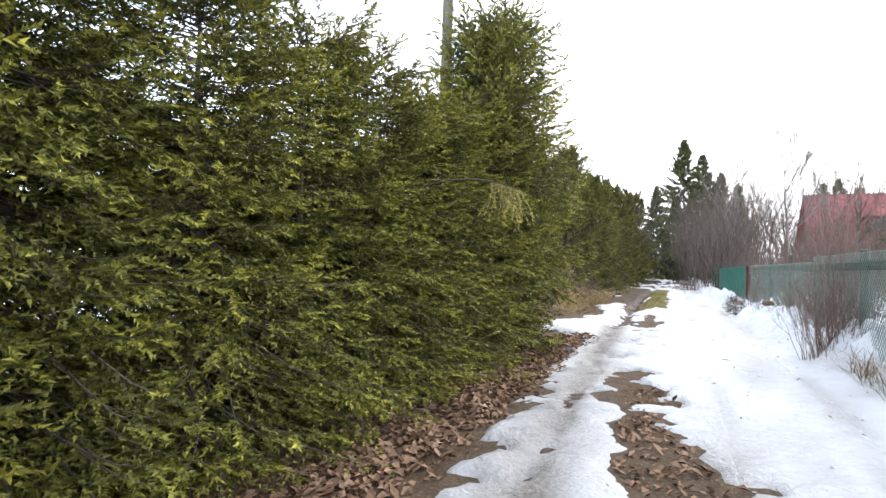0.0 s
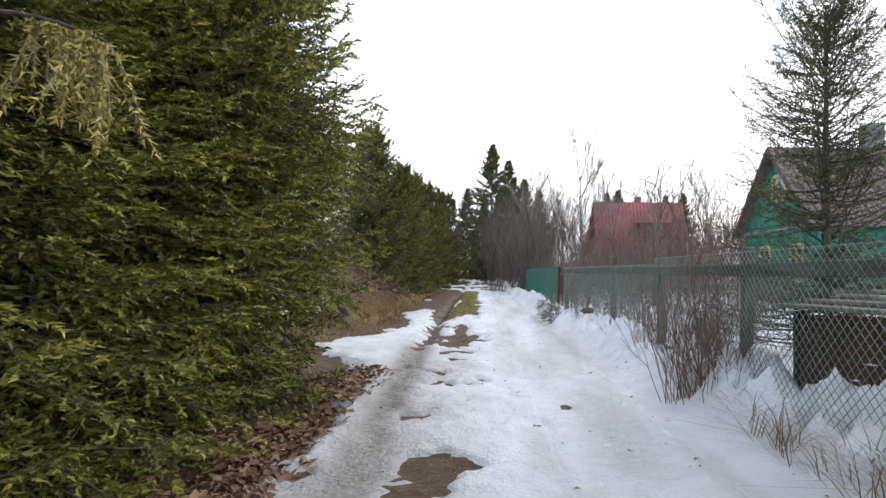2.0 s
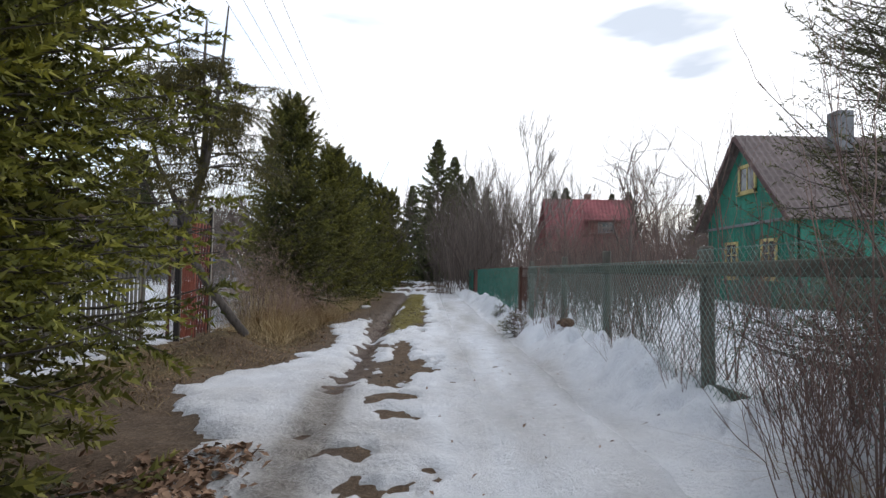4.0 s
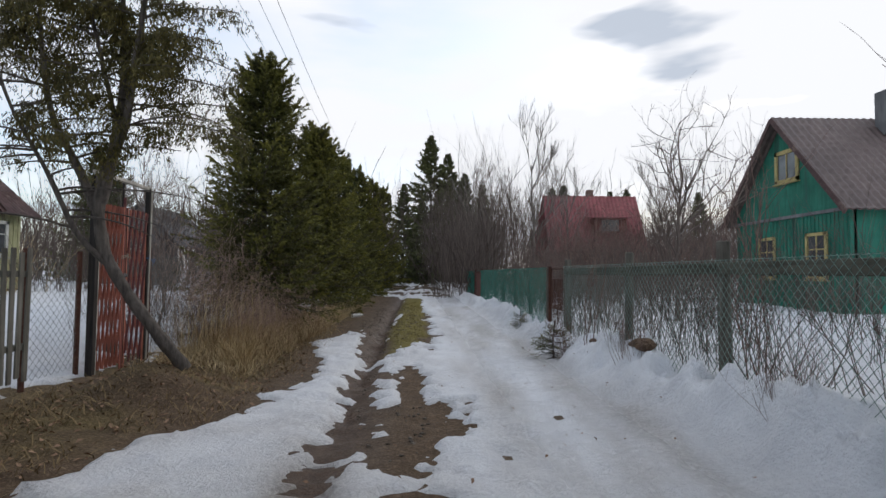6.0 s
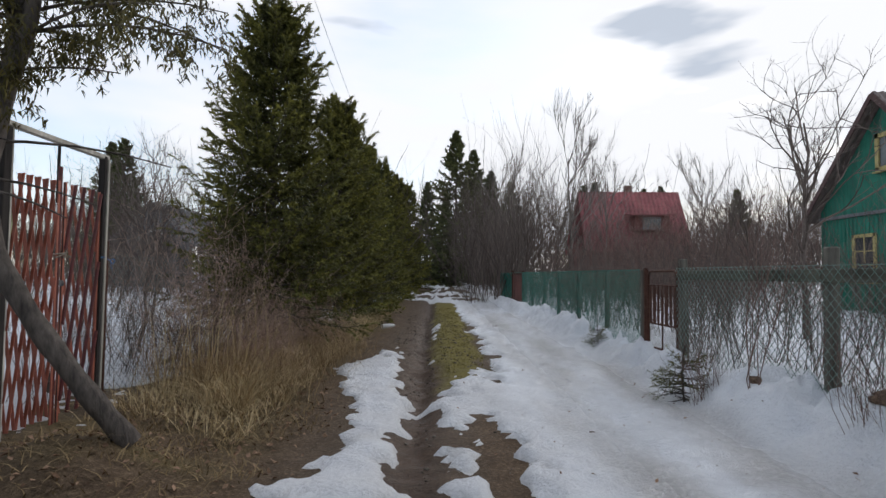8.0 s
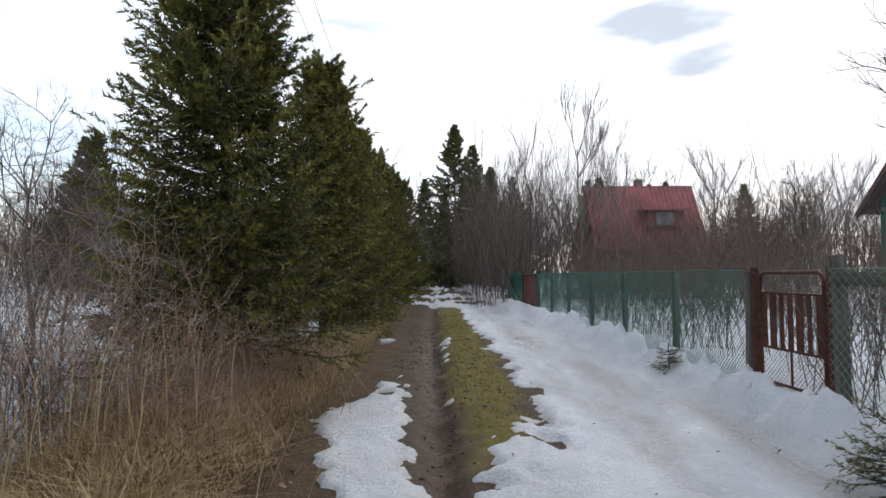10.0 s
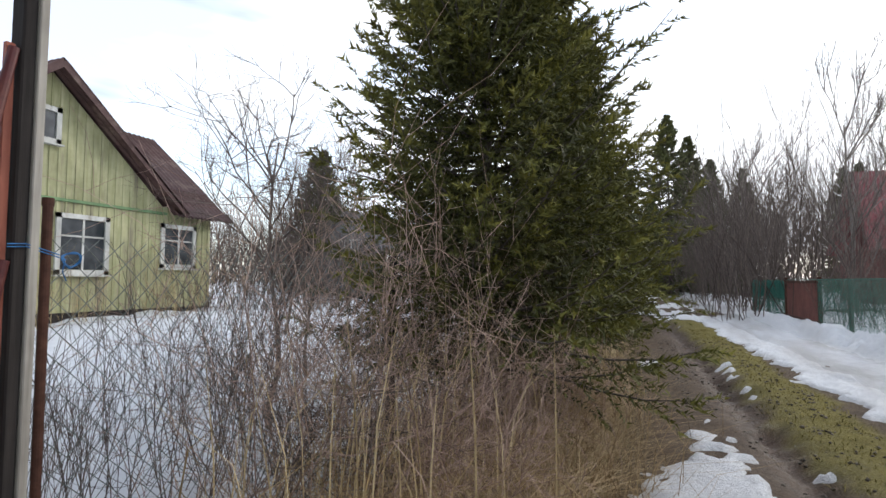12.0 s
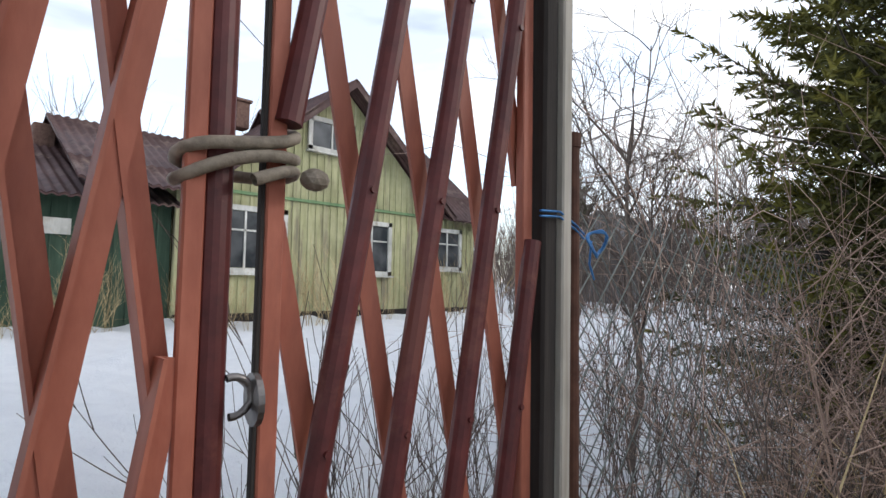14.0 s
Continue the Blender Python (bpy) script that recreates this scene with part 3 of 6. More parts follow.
def shrub_stems(seed, stems, height, spread, radius, mat, depth=3, kids=3, foot=0.25, up=0.3):
    """The stems of one shrub, each with its twigs a mesh of its own."""
    r = np.random.default_rng(seed)
    out = []
    for _ in range(stems):
        a, rad = r.uniform(0, 2 * np.pi), foot * math.sqrt(r.uniform(0, 1))
        st = np.array([[math.cos(a) * rad, math.sin(a) * rad, -0.12]])
        k = spread * r.uniform(0, 1)
        di = np.array([[math.cos(a) * k, math.sin(a) * k, 1.0]])
        p, q = bare_branches(r, st, di, height * 0.75, radius, depth, kids, 0.42, up)
        out.append(mesh_from("stem", *tubes(p, q, 3), mat))
    return out


def bare_tree_mesh(seed, H, radius, mat, depth=5, kids=4, spread=0.5, up=0.35, clear=0.3, lean=0.0, wob=0.16):
    r = np.random.default_rng(seed)
    k = 9
    path = np.stack([np.cumsum(r.normal(lean * 0.05, 0.05, k)), np.cumsum(r.normal(0, 0.05, k)), np.linspace(-0.1, H * 0.8, k)], 1)
    tr = tubes([path], [np.linspace(radius, radius * 0.25, k)], 8)
    n = 16
    pos = r.uniform(clear, 0.98, n) * (k - 1.001)
    i = pos.astype(int)
    st = path[i] + (path[i + 1] - path[i]) * (pos - i)[:, None]
    a = r.uniform(0, 2 * np.pi, n)
    di = np.stack([np.cos(a) * 0.6, np.sin(a) * 0.6, np.full(n, 0.8)], 1)
    p, q = bare_branches(r, st, di, H * 0.3, radius * 0.38, depth - 1, kids, spread, up, wob=wob)
    br = tubes(p, q, 3)
    return mesh_from("trunk", *tr, mat, smooth=True), mesh_from("crown", *br, mat)


def plant_bare(name, meshes, label, at, rz=0.0, size=1.0, group="", category="tree"):
    t = thing(name, label, category, (at[0], at[1], float(ground_z(at[0], at[1]))), rz, group)
    t.scale = (size, size, size)
    part("trunk", meshes[0], None, t)
    part("crown", meshes[1], None, t)
    return t


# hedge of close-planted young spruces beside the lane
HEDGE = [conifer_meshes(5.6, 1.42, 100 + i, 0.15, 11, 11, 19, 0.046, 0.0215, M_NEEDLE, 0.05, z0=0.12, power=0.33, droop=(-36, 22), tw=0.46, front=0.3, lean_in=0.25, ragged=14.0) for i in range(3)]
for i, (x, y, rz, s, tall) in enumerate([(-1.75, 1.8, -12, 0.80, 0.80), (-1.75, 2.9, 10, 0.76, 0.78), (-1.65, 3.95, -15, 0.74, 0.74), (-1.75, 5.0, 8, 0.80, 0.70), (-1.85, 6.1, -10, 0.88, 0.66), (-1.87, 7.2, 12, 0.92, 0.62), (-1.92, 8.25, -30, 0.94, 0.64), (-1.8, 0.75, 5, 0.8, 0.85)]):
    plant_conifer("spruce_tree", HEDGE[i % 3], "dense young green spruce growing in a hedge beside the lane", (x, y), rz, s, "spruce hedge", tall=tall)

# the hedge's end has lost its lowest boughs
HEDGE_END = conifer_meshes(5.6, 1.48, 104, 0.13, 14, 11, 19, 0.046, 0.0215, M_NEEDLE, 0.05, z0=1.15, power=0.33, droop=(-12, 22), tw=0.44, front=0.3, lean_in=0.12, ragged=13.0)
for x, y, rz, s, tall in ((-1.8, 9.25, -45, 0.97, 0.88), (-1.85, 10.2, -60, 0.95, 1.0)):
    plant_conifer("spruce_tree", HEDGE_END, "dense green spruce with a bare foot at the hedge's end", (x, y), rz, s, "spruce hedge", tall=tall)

# a second row is added behind it; darker needles paint the hedge's shaded interior
BACK_FILL = conifer_meshes(4.4, 1.45, 120, 0.17, 13, 12, 10, 0.075, 0.036, M_NEEDLE_DARK, 0.05, z0=0.1, power=0.42, droop=(-30, 20), tw=0.42, lean_in=0.15, ragged=15.0)
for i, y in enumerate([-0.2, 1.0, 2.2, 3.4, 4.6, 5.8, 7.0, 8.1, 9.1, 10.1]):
    plant_conifer("spruce_tree", BACK_FILL, "dark-needled spruce added behind the hedge to fill its shaded gaps", (-2.35 - 0.1 * (i % 2) + (0.3 if i > 7 else 0.0), y), 80 * i, 0.92 if i > 6 else 0.86, "spruce hedge", tall=[1.0, 0.9, 0.78, 0.68, 0.62, 0.62, 0.64, 0.7, 0.85, 1.0][i])

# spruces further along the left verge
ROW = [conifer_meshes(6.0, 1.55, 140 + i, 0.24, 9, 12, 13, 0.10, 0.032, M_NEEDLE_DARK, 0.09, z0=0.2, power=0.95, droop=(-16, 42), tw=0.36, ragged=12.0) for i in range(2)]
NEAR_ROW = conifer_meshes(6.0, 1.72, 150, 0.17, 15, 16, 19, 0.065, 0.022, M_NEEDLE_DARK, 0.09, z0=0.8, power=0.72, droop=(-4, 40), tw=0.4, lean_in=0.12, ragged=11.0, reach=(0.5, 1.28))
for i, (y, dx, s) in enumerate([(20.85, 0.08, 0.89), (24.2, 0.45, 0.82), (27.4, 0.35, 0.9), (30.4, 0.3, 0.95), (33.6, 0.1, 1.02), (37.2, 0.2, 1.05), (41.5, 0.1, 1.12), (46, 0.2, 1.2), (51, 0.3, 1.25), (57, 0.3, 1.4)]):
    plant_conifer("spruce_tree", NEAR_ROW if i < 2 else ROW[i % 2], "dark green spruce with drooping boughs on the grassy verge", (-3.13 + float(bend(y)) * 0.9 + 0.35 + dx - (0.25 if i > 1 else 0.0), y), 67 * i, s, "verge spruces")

# tall spruces and pines in the distance
FAR = [conifer_meshes(15.0, 4.9, 160 + i, 0.46, 12, 13, 7, 0.21, 0.13, M_NEEDLE_FAR, 0.18, z0=0.6, power=1.0, droop=(-24, 30), gap=0.04, ragged=12.0) for i in range(2)]
for i, (x, y, s) in enumerate([(-0.4, 66, 1.0), (1.4, 70, 0.92), (2.6, 64, 0.66), (4.6, 62, 0.62), (3.4, 72, 0.8), (-3.5, 72, 0.72), (-6, 66, 0.6), (12.5, 68, 0.66), (14.2, 70, 0.7), (21, 75, 0.7), (24, 78, 0.75), (-20.5, 45, 0.6), (-22.6, 47, 0.62), (-24, 52, 0.5), (-32, 40, 0.5), (-1.8, 82, 0.7), (34, 80, 0.75)]):
    plant_conifer("spruce_tree", FAR[i % 2], "tall dark spruce standing far off above the thicket", (x, y), 51 * i, s, "distant spruces")

# leafless trees
BIRCH = [bare_tree_mesh(200 + i, 13.0, 0.15, M_BIRCH, 4, 5, 0.42, 0.38, 0.18, wob=0.08) for i in range(2)]
BIG_BIRCH = bare_tree_mesh(230, 10.5, 0.12, M_BIRCH, 5, 5, 0.36, 0.32, 0.08, wob=0.07)
plant_bare("birch_tree", BIG_BIRCH, "tall leafless birch with a dense fan of fine twigs", (6.7, 46), 0, 1.0, "bare birches")
for i, (x, y, s) in enumerate([(9.6, 49, 0.6), (4.6, 52, 0.66), (3.2, 56, 0.72), (17, 62, 0.7), (20, 58, 0.75), (23, 60, 0.7), (26, 52, 0.62), (29, 60, 0.75), (-9.5, 40, 0.55), (-7.5, 44, 0.5), (-13.5, 36, 0.45)]):
    plant_bare("birch_tree", BIRCH[i % 2], "leafless pale-branched birch rising above the brown thicket", (x, y), 80 * i, s, "bare birches")
APPLE = [bare_tree_mesh(220 + i, 4.8, 0.06, M_TWIG, 5, 3, 0.6, 0.2, 0.25) for i in range(2)]
for i, (x, y, s) in enumerate([(5.4, 21.6, 0.98), (8.6, 29.5, 0.8)]):
    plant_bare("garden_tree", APPLE[i % 2], "leafless garden tree with crooked twiggy branches in the snow", (x, y), 115 * i, s, "garden trees")
YARD = [bare_tree_mesh(430 + i, 3.5, 0.03, M_TWIG, 5, 4, 0.72, 0.08, 0.34) for i in range(2)]
for i, (x, y, s) in enumerate([(-4.75, 20.05, 0.84), (-5.05, 21.35, 0.74), (-7.6, 24.2, 1.0)]):
    plant_bare("garden_tree", YARD[i % 2], "leafless crooked garden tree with thin dark twigs in the snowy yard", (x, y), 140 * i + 40, s, "yard trees")

# a pale drooping bough hangs out of the hedge over the lane
M_PALE = foliage("pale_lichen_sprays", (0.16, 0.15, 0.05), (0.42, 0.38, 0.15), (0.2, 0.16, 0.09))
pale = thing("hanging_bough", "pale olive lichen-hung bough drooping from the spruce hedge", "branch", (-1.3, 6.3, 2.0))
pr = np.random.default_rng(61)
arc = np.array([(0.95 * t, 0.12 * t + 0.05 * math.sin(4 * t), 0.32 * t - 0.38 * t * t) for t in np.linspace(0, 1, 12)])
part("stem", mesh_from("stem", *tubes([arc], [np.linspace(0.014, 0.005, 12)], 6), M_BARK), None, pale)
hang_v, hang_p = [], []
for _ in range(34):
    t = pr.uniform(0.68, 1.0)
    top = np.array([np.interp(t * 11, np.arange(12), arc[:, k]) for k in range(3)])
    way = np.array([pr.normal(0.1, 0.2), pr.normal(0, 0.3), -1.0])
    ln = pr.uniform(0.16, 0.42)
    q = np.linspace(0, 1, 60)[:, None]
    line = top + way * ln * q + np.array([0.09, 0, 0.05]) * np.sin(q * 2.6) * ln
    hang_p.append(line[::12])
    nd = way * 0.6 + pr.normal(0, 0.55, (60, 3))
    nd /= np.linalg.norm(nd, axis=1, keepdims=True)
    wd = np.cross(nd, pr.normal(0, 1, (60, 3)))
    wd /= np.linalg.norm(wd, axis=1, keepdims=True)
    hang_v.append(np.stack([line - wd * 0.005, line + wd * 0.005, line + nd * 0.032], 1).reshape(-1, 3))
hang_v = np.concatenate(hang_v)
part("sprays", mesh_from("sprays", hang_v, np.arange(len(hang_v)).reshape(-1, 3), M_PALE, pr.uniform(0.2, 1, len(hang_v) // 3).repeat(3)), None, pale)
part("twigs", mesh_from("twigs", *tubes(np.array(hang_p), np.full((len(hang_p), 5), 0.0022), 3), M_BIRCH), None, pale)

# ---- fences and gates on the right ----
def mesh_wires(p0, p1, h0, h1, z0, cell, r, zig=0.0):
    """Crossing diagonal wires of a chain-link sheet between two ground points."""
    p0, p1 = np.array(p0, float), np.array(p1, float)
    L, H = np.linalg.norm(p1 - p0), h1 - h0
    starts = np.arange(-H, L + H, cell * 1.414)
    paths = []
    for sgn in (1, -1):
        for s in starts:
            a, b = (s, s + H) if sgn > 0 else (s + H, s)
            lo, hi = 0.0, 1.0
            if a != b:
                t0, t1 = sorted(((0 - a) / (b - a), (L - a) / (b - a)))
                lo, hi = max(lo, t0), min(hi, t1)
            if hi - lo < 0.02:
                continue
            pts = []
            for t in np.linspace(lo, hi, 3):
                xy = p0 + (p1 - p0) * ((a + (b - a) * t) / L)
                pts.append((xy[0] + 0.004 * sgn, xy[1] + 0.02 * math.sin(3.1 * (a + (b - a) * t)) * zig, z0 + h0 + H * t))
            paths.append(pts)
    P = np.array(paths)
    return tubes(P, np.full(P.shape[:2], r), 3)


def fence_x(y):
    return float(along(y, [(6, 3.12), (12.4, 2.96), (15.1, 2.9), (17.2, 2.77), (20.8, 2.5), (33.3, 2.22), (44, 2.2)]))


FENCE_POSTS = [6.6, 10.0, 12.4, 15.12, 17.2, 19.66]
fence = thing("chain_link_fence", "green chain-link fence on grey wooden posts with top rail", "fence")
for y in FENCE_POSTS:
    x = fence_x(y)
    z = float(ground_z(x, y))
    bm = bmesh.new()
    lean = 0.8 * math.sin(y * 7)
    box(bm, (x, y, z + 0.72), (0.095, 0.09, 1.5 + 0.05 * math.sin(y * 3)), (lean, lean * 0.6, 5 * math.sin(y)), 0.012)
    part("post", bm, M_POSTWOOD, fence)
for a, b in zip(FENCE_POSTS[:-1], FENCE_POSTS[1:]):
    bm = bmesh.new()
    beam(bm, (fence_x(a) - 0.055, a, 1.36 + 0.015 * math.sin(a * 5)), (fence_x(b) - 0.055, b, 1.36 + 0.015 * math.sin(b * 5)), 0.05, 0.11, 0.008)
    part("rail", bm, M_RAILWOOD, fence)
chunks = []
for a, b in zip(FENCE_POSTS[:-1], FENCE_POSTS[1:]):
    top = 1.52 if b < 13 else 1.44
    chunks.append(mesh_wires((fence_x(a) - 0.09, a), (fence_x(b) - 0.09, b), 0.12, top, 0.0, 0.055 if b < 13 else 0.06, 0.0026, 0.6))
    for hz in (0.15, top - 0.01):
        chunks.append(tubes([[(fence_x(a) - 0.09, a, hz), (fence_x(b) - 0.09, b, hz)]], [[0.0026] * 2], 3))
part("wire_mesh", mesh_from("wire_mesh", *join(*chunks), M_WIRE_G), None, fence, "green-grey wire mesh")
bm = bmesh.new()
for a, b in zip(FENCE_POSTS[:2], FENCE_POSTS[1:3]):
    beam(bm, (fence_x(a) + 0.05, a + 0.05, 0.34), (fence_x(b) + 0.05, b - 0.05, 0.32), 0.03, 0.13, 0.006)
part("kick_board", bm, M_RAILWOOD, fence)

# garden gate with a rusty tube frame
def tube_gate(y0, y1, label):
    x0, x1 = fence_x(y0), fence_x(y1)
    g = thing("garden_gate", label, "gate")
    for y, x in ((y0 - 0.09, fence_x(y0 - 0.09)), (y1 + 0.09, fence_x(y1 + 0.09))):
        bm = bmesh.new()
        box(bm, (x, y, 0.73), (0.062, 0.062, 1.44), (0, 0, 0), 0.006)
        part("post", bm, M_RUST, g)
    zt, zb, c = 1.40, 0.32, 0.08
    pts = [(x0, y0, zb), (x0, y0, zt - c), (x0, y0 + c * 0.3, zt - c * 0.3), (x0, y0 + c, zt), (x1, y1 - c, zt), (x1, y1 - c * 0.3, zt - c * 0.3), (x1, y1, zt - c), (x1, y1, zb), (x0, y0, zb)]
    part("frame", cable("frame", pts, 0.018, M_RUST, 8), None, g)
    bm = bmesh.new()
    rod(bm, (x0, y0, 0.66), (x1, y1, 0.66), 0.013)
    part("crossbar", bm, M_RUST, g)
    part("crossbar", rod(bmesh.new(), (x0, y0, 1.2), (x1, y1, 1.2), 0.011), M_RUST, g)
    part("upright", rod(bmesh.new(), ((x0 + x1) / 2, (y0 + y1) / 2, 0.32), ((x0 + x1) / 2, (y0 + y1) / 2, 0.66), 0.011), M_RUST, g)
    part("wire_mesh", mesh_from("wire_mesh", *mesh_wires((x0, y0), (x1, y1), zb, 0.66, 0.0, 0.035, 0.0022), M_WIRE_Z), None, g)
    k = 7
    for i in range(k):
        t = (i + 0.5) / k
        bm = bmesh.new()
        box(bm, (x0 + (x1 - x0) * t, y0 + (y1 - y0) * t, 0.93), (0.012, (y1 - y0) / k * (0.62 + 0.2 * math.sin(i * 4.1)), 0.52), None, 0.002)
        part("slat", bm, M_RUST, g)
    return g


tube_gate(19.83, 20.69, "brown rusty tube-framed garden gate with slatted filling")

# far stretch: finer green mesh and painted panels
far_fence = thing("green_fence", "green wire-mesh fence on thin posts with rusty red posts", "fence")
FAR_POSTS = [20.88, 22.7, 24.8, 26.9, 29.0, 31.1, 33.3, 37.0, 40.0, 43.0]
for i, y in enumerate(FAR_POSTS):
    bm = bmesh.new()
    x = fence_x(y)
    if i in (6, 7):
        box(bm, (x, y, 0.74), (0.1, 0.1, 1.5), None, 0.01)
        part("post", bm, M_RUST, far_fence, "rusty red post")
    else:
        box(bm, (x, y, 0.7), (0.075, 0.075, 1.44), (0.6, 0.5, 8), 0.008)
        part("post", bm, M_POSTWOOD, far_fence)
chunks = [mesh_wires((fence_x(a) - 0.05, a), (fence_x(b) - 0.05, b), 0.15, 1.43, 0.0, 0.04, 0.0026) for a, b in zip(FAR_POSTS[:-1], FAR_POSTS[1:]) if a != 33.3]
for a, b in zip(FAR_POSTS[:-1], FAR_POSTS[1:]):
    chunks.append(tubes([[(fence_x(a) - 0.05, a, 1.42), (fence_x(b) - 0.05, b, 1.42)]], [[0.006] * 2], 4))
part("wire_mesh", mesh_from("wire_mesh", *join(*chunks), M_NET), None, far_fence, "fine green mesh")
for a, b in ((37.1, 39.95), (40.05, 42.95)):
    bm = bmesh.new()
    beam(bm, (fence_x(a) - 0.02, a, 1.1), (fence_x(b) - 0.02, b, 1.1), 0.012, 0.6, 0.002)
    part("windbreak_net", bm, M_NET, far_fence, "green netting")
bm = bmesh.new()
box(bm, (fence_x(35.15), 35.15, 0.82), (0.03, 3.5, 1.15), None, 0.01)
M_REDGATE = simple("faded_red_gate_paint", (0.13, 0.04, 0.03), (0.21, 0.08, 0.06), 14, 0.7, (1, 1, 0.3), 0.2, 0.004)
part("gate_panel", bm, M_REDGATE, far_fence, "faded red gate panel")
for z in (0.3, 1.36):
    part("gate_rail", beam(bmesh.new(), (fence_x(35.15) - 0.03, 33.45, z), (fence_x(35.15) - 0.03, 36.85, z), 0.04, 0.07, 0.005), M_RUST, far_fence)

# plank-covered box behind the fence
crate = thing("compost_box", "low dark board box with a sagging plank cover", "box", (4.25, 8.75, 0.12))
for i in range(6):
    bm = bmesh.new()
    beam(bm, (-0.85, -1.35, 0.1 + 0.14 * i), (-0.85, 1.2, 0.1 + 0.14 * i), 0.03, 0.125, 0.006)
    part("side_board", bm, M_RUST, crate)
for i in range(6):
    bm = bmesh.new()
    beam(bm, (-0.85, 1.22, 0.1 + 0.14 * i), (0.9, 1.22, 0.1 + 0.14 * i), 0.03, 0.125, 0.006)
    part("end_board", bm, M_RUST, crate)
for sx, sy in ((-0.83, -1.3), (-0.83, 1.15), (0.85, 1.15)):
    bm = bmesh.new()
    box(bm, (sx, sy, 0.42), (0.09, 0.09, 0.95), None, 0.008)
    part("post", bm, M_DARKWOOD, crate)
for i in range(7):
    bm = bmesh.new()
    xx = -0.82 + 0.27 * i
    beam(bm, (xx, -1.5, 1.0 + 0.035 * i), (xx, 1.38, 0.93 + 0.05 * i), 0.255, 0.035, 0.008)
    part("cover_plank", bm, simple("pale_dirty_planks", (0.15, 0.13, 0.10), (0.30, 0.265, 0.215), 14, 0.9, (1, 0.1, 1), 0.5) if i == 0 else bpy.data.materials["pale_dirty_planks"], crate)

# ---- yard gate on the left ----
GX = -3.60
gate = thing("lattice_gate", "maroon and faded red folding lattice gate tied shut with a rope", "gate")
gz = 0.06
def lattice_leaf(a, b, zj, slopes, front_pos, back_pos, tube, off):
    """Crossing bars between the points a and b on the ground, cut at the leaf's ends."""
    a, b = Vector((*a, 0)), Vector((*b, 0))
    d = (b - a)
    L = d.length
    d.normalize()
    nrm = Vector((d.y, -d.x, 0))
    z_lo, z_hi = gz + 0.08, 2.07
    for sgn, places in ((1, front_pos), (-1, back_pos)):
        for s0 in places:
            k = slopes[0] if sgn > 0 else -slopes[1]
            lim = sorted(((0.01 - s0) / k + zj, (L - 0.01 - s0) / k + zj))
            lo, hi = max(z_lo, lim[0]), min(z_hi, lim[1])
            if hi - lo < 0.15:
                continue
            p = a + d * (s0 + k * (lo - zj)) + nrm * off * sgn
            q = a + d * (s0 + k * (hi - zj)) + nrm * off * sgn
            bm = bmesh.new()
            if sgn > 0 and tube:
                rod(bm, (p.x, p.y, lo), (q.x, q.y, hi), 0.0148, 12)
                bar = part("tube_bar", bm, M_MAROON, gate)
            else:
                ax = Vector((q.x - p.x, q.y - p.y, hi - lo))
                wide = ax.cross(nrm).normalized()
                m = Matrix((ax.normalized(), wide, nrm)).transposed().to_4x4()
                m.translation = Vector(((p.x + q.x) / 2, (p.y + q.y) / 2, (lo + hi) / 2))
                got = bmesh.ops.create_cube(bm, size=1, matrix=m @ Matrix.Diagonal((ax.length, 0.027, 0.005, 1)))
                m2 = m @ Matrix.Translation((0, 0.0115, -0.012)) @ Matrix.Diagonal((ax.length, 0.004, 0.024, 1))
                bmesh.ops.create_cube(bm, size=1, matrix=m2)
                bar = part("flat_bar", bm, M_ORANGE, gate, "faded red angle bar")
            for j in range(-4, 5):
                z = zj + 0.054 + j * 0.29
                if lo + 0.02 < z < hi - 0.02 and (sgn > 0):
                    c = a + d * (s0 + k * (z - zj)) + nrm * (off * sgn + (0.012 if tube else 0.004))
                    part("rivet", rod(bmesh.new(), (c.x, c.y, z), (c.x + nrm.x * 0.006, c.y + nrm.y * 0.006, z), 0.0045, 8), M_MAROON, bar)


lattice_leaf((GX, 17.13), (GX, 17.585), 1.4, (0.18, 0.21), [0.113 * i - 0.01 for i in range(-1, 7)], [0.114 * i + 0.012 for i in range(-4, 5)], True, 0.013)
lattice_leaf((GX, 17.045), (GX, 16.56), 1.4, (0.155, 0.155), [0.082 * i - 0.043 for i in range(-3, 10)], [0.081 * i - 0.009 for i in range(-3, 10)], False, 0.010)
bm = bmesh.new()
rod(bm, (GX, 17.072, 0.0), (GX, 17.072, 2.2), 0.0165, 16)
part("meeting_post", bm, M_MAROON, gate, "thick maroon tube post")
bm = bmesh.new()
box(bm, (GX + 0.01, 17.048, 1.08), (0.01, 0.02, 2.0), None, 0.002)
part("edge_strip", bm, M_ORANGE, gate)
bm = bmesh.new()
box(bm, (GX, 17.131, 1.08), (0.022, 0.021, 2.0), None, 0.002)
part("end_bar", bm, M_ORANGE, gate, "faded red end bar")
# Near-black strip stands in for the shade along the end bar's edge.
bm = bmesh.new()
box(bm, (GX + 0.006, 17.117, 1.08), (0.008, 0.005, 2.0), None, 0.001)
part("edge_shadow_strip", bm, M_DARKWOOD, gate, "thin near-black strip drawn as the end bar's shaded edge")
bm = bmesh.new()
box(bm, (GX, 17.57, 1.08), (0.016, 0.026, 1.96), None, 0.002)
part("end_bar", bm, M_ORANGE, gate)
ring = [(GX + 0.012, 17.092 + 0.019 * math.cos(a), 1.235 + 0.019 * math.sin(a)) for a in np.linspace(-1.7, 1.9, 14)]
part("latch_hook", cable("latch_hook", ring, 0.004, M_STEEL, 8), None, gate, "bent steel hook")
bm = bmesh.new()
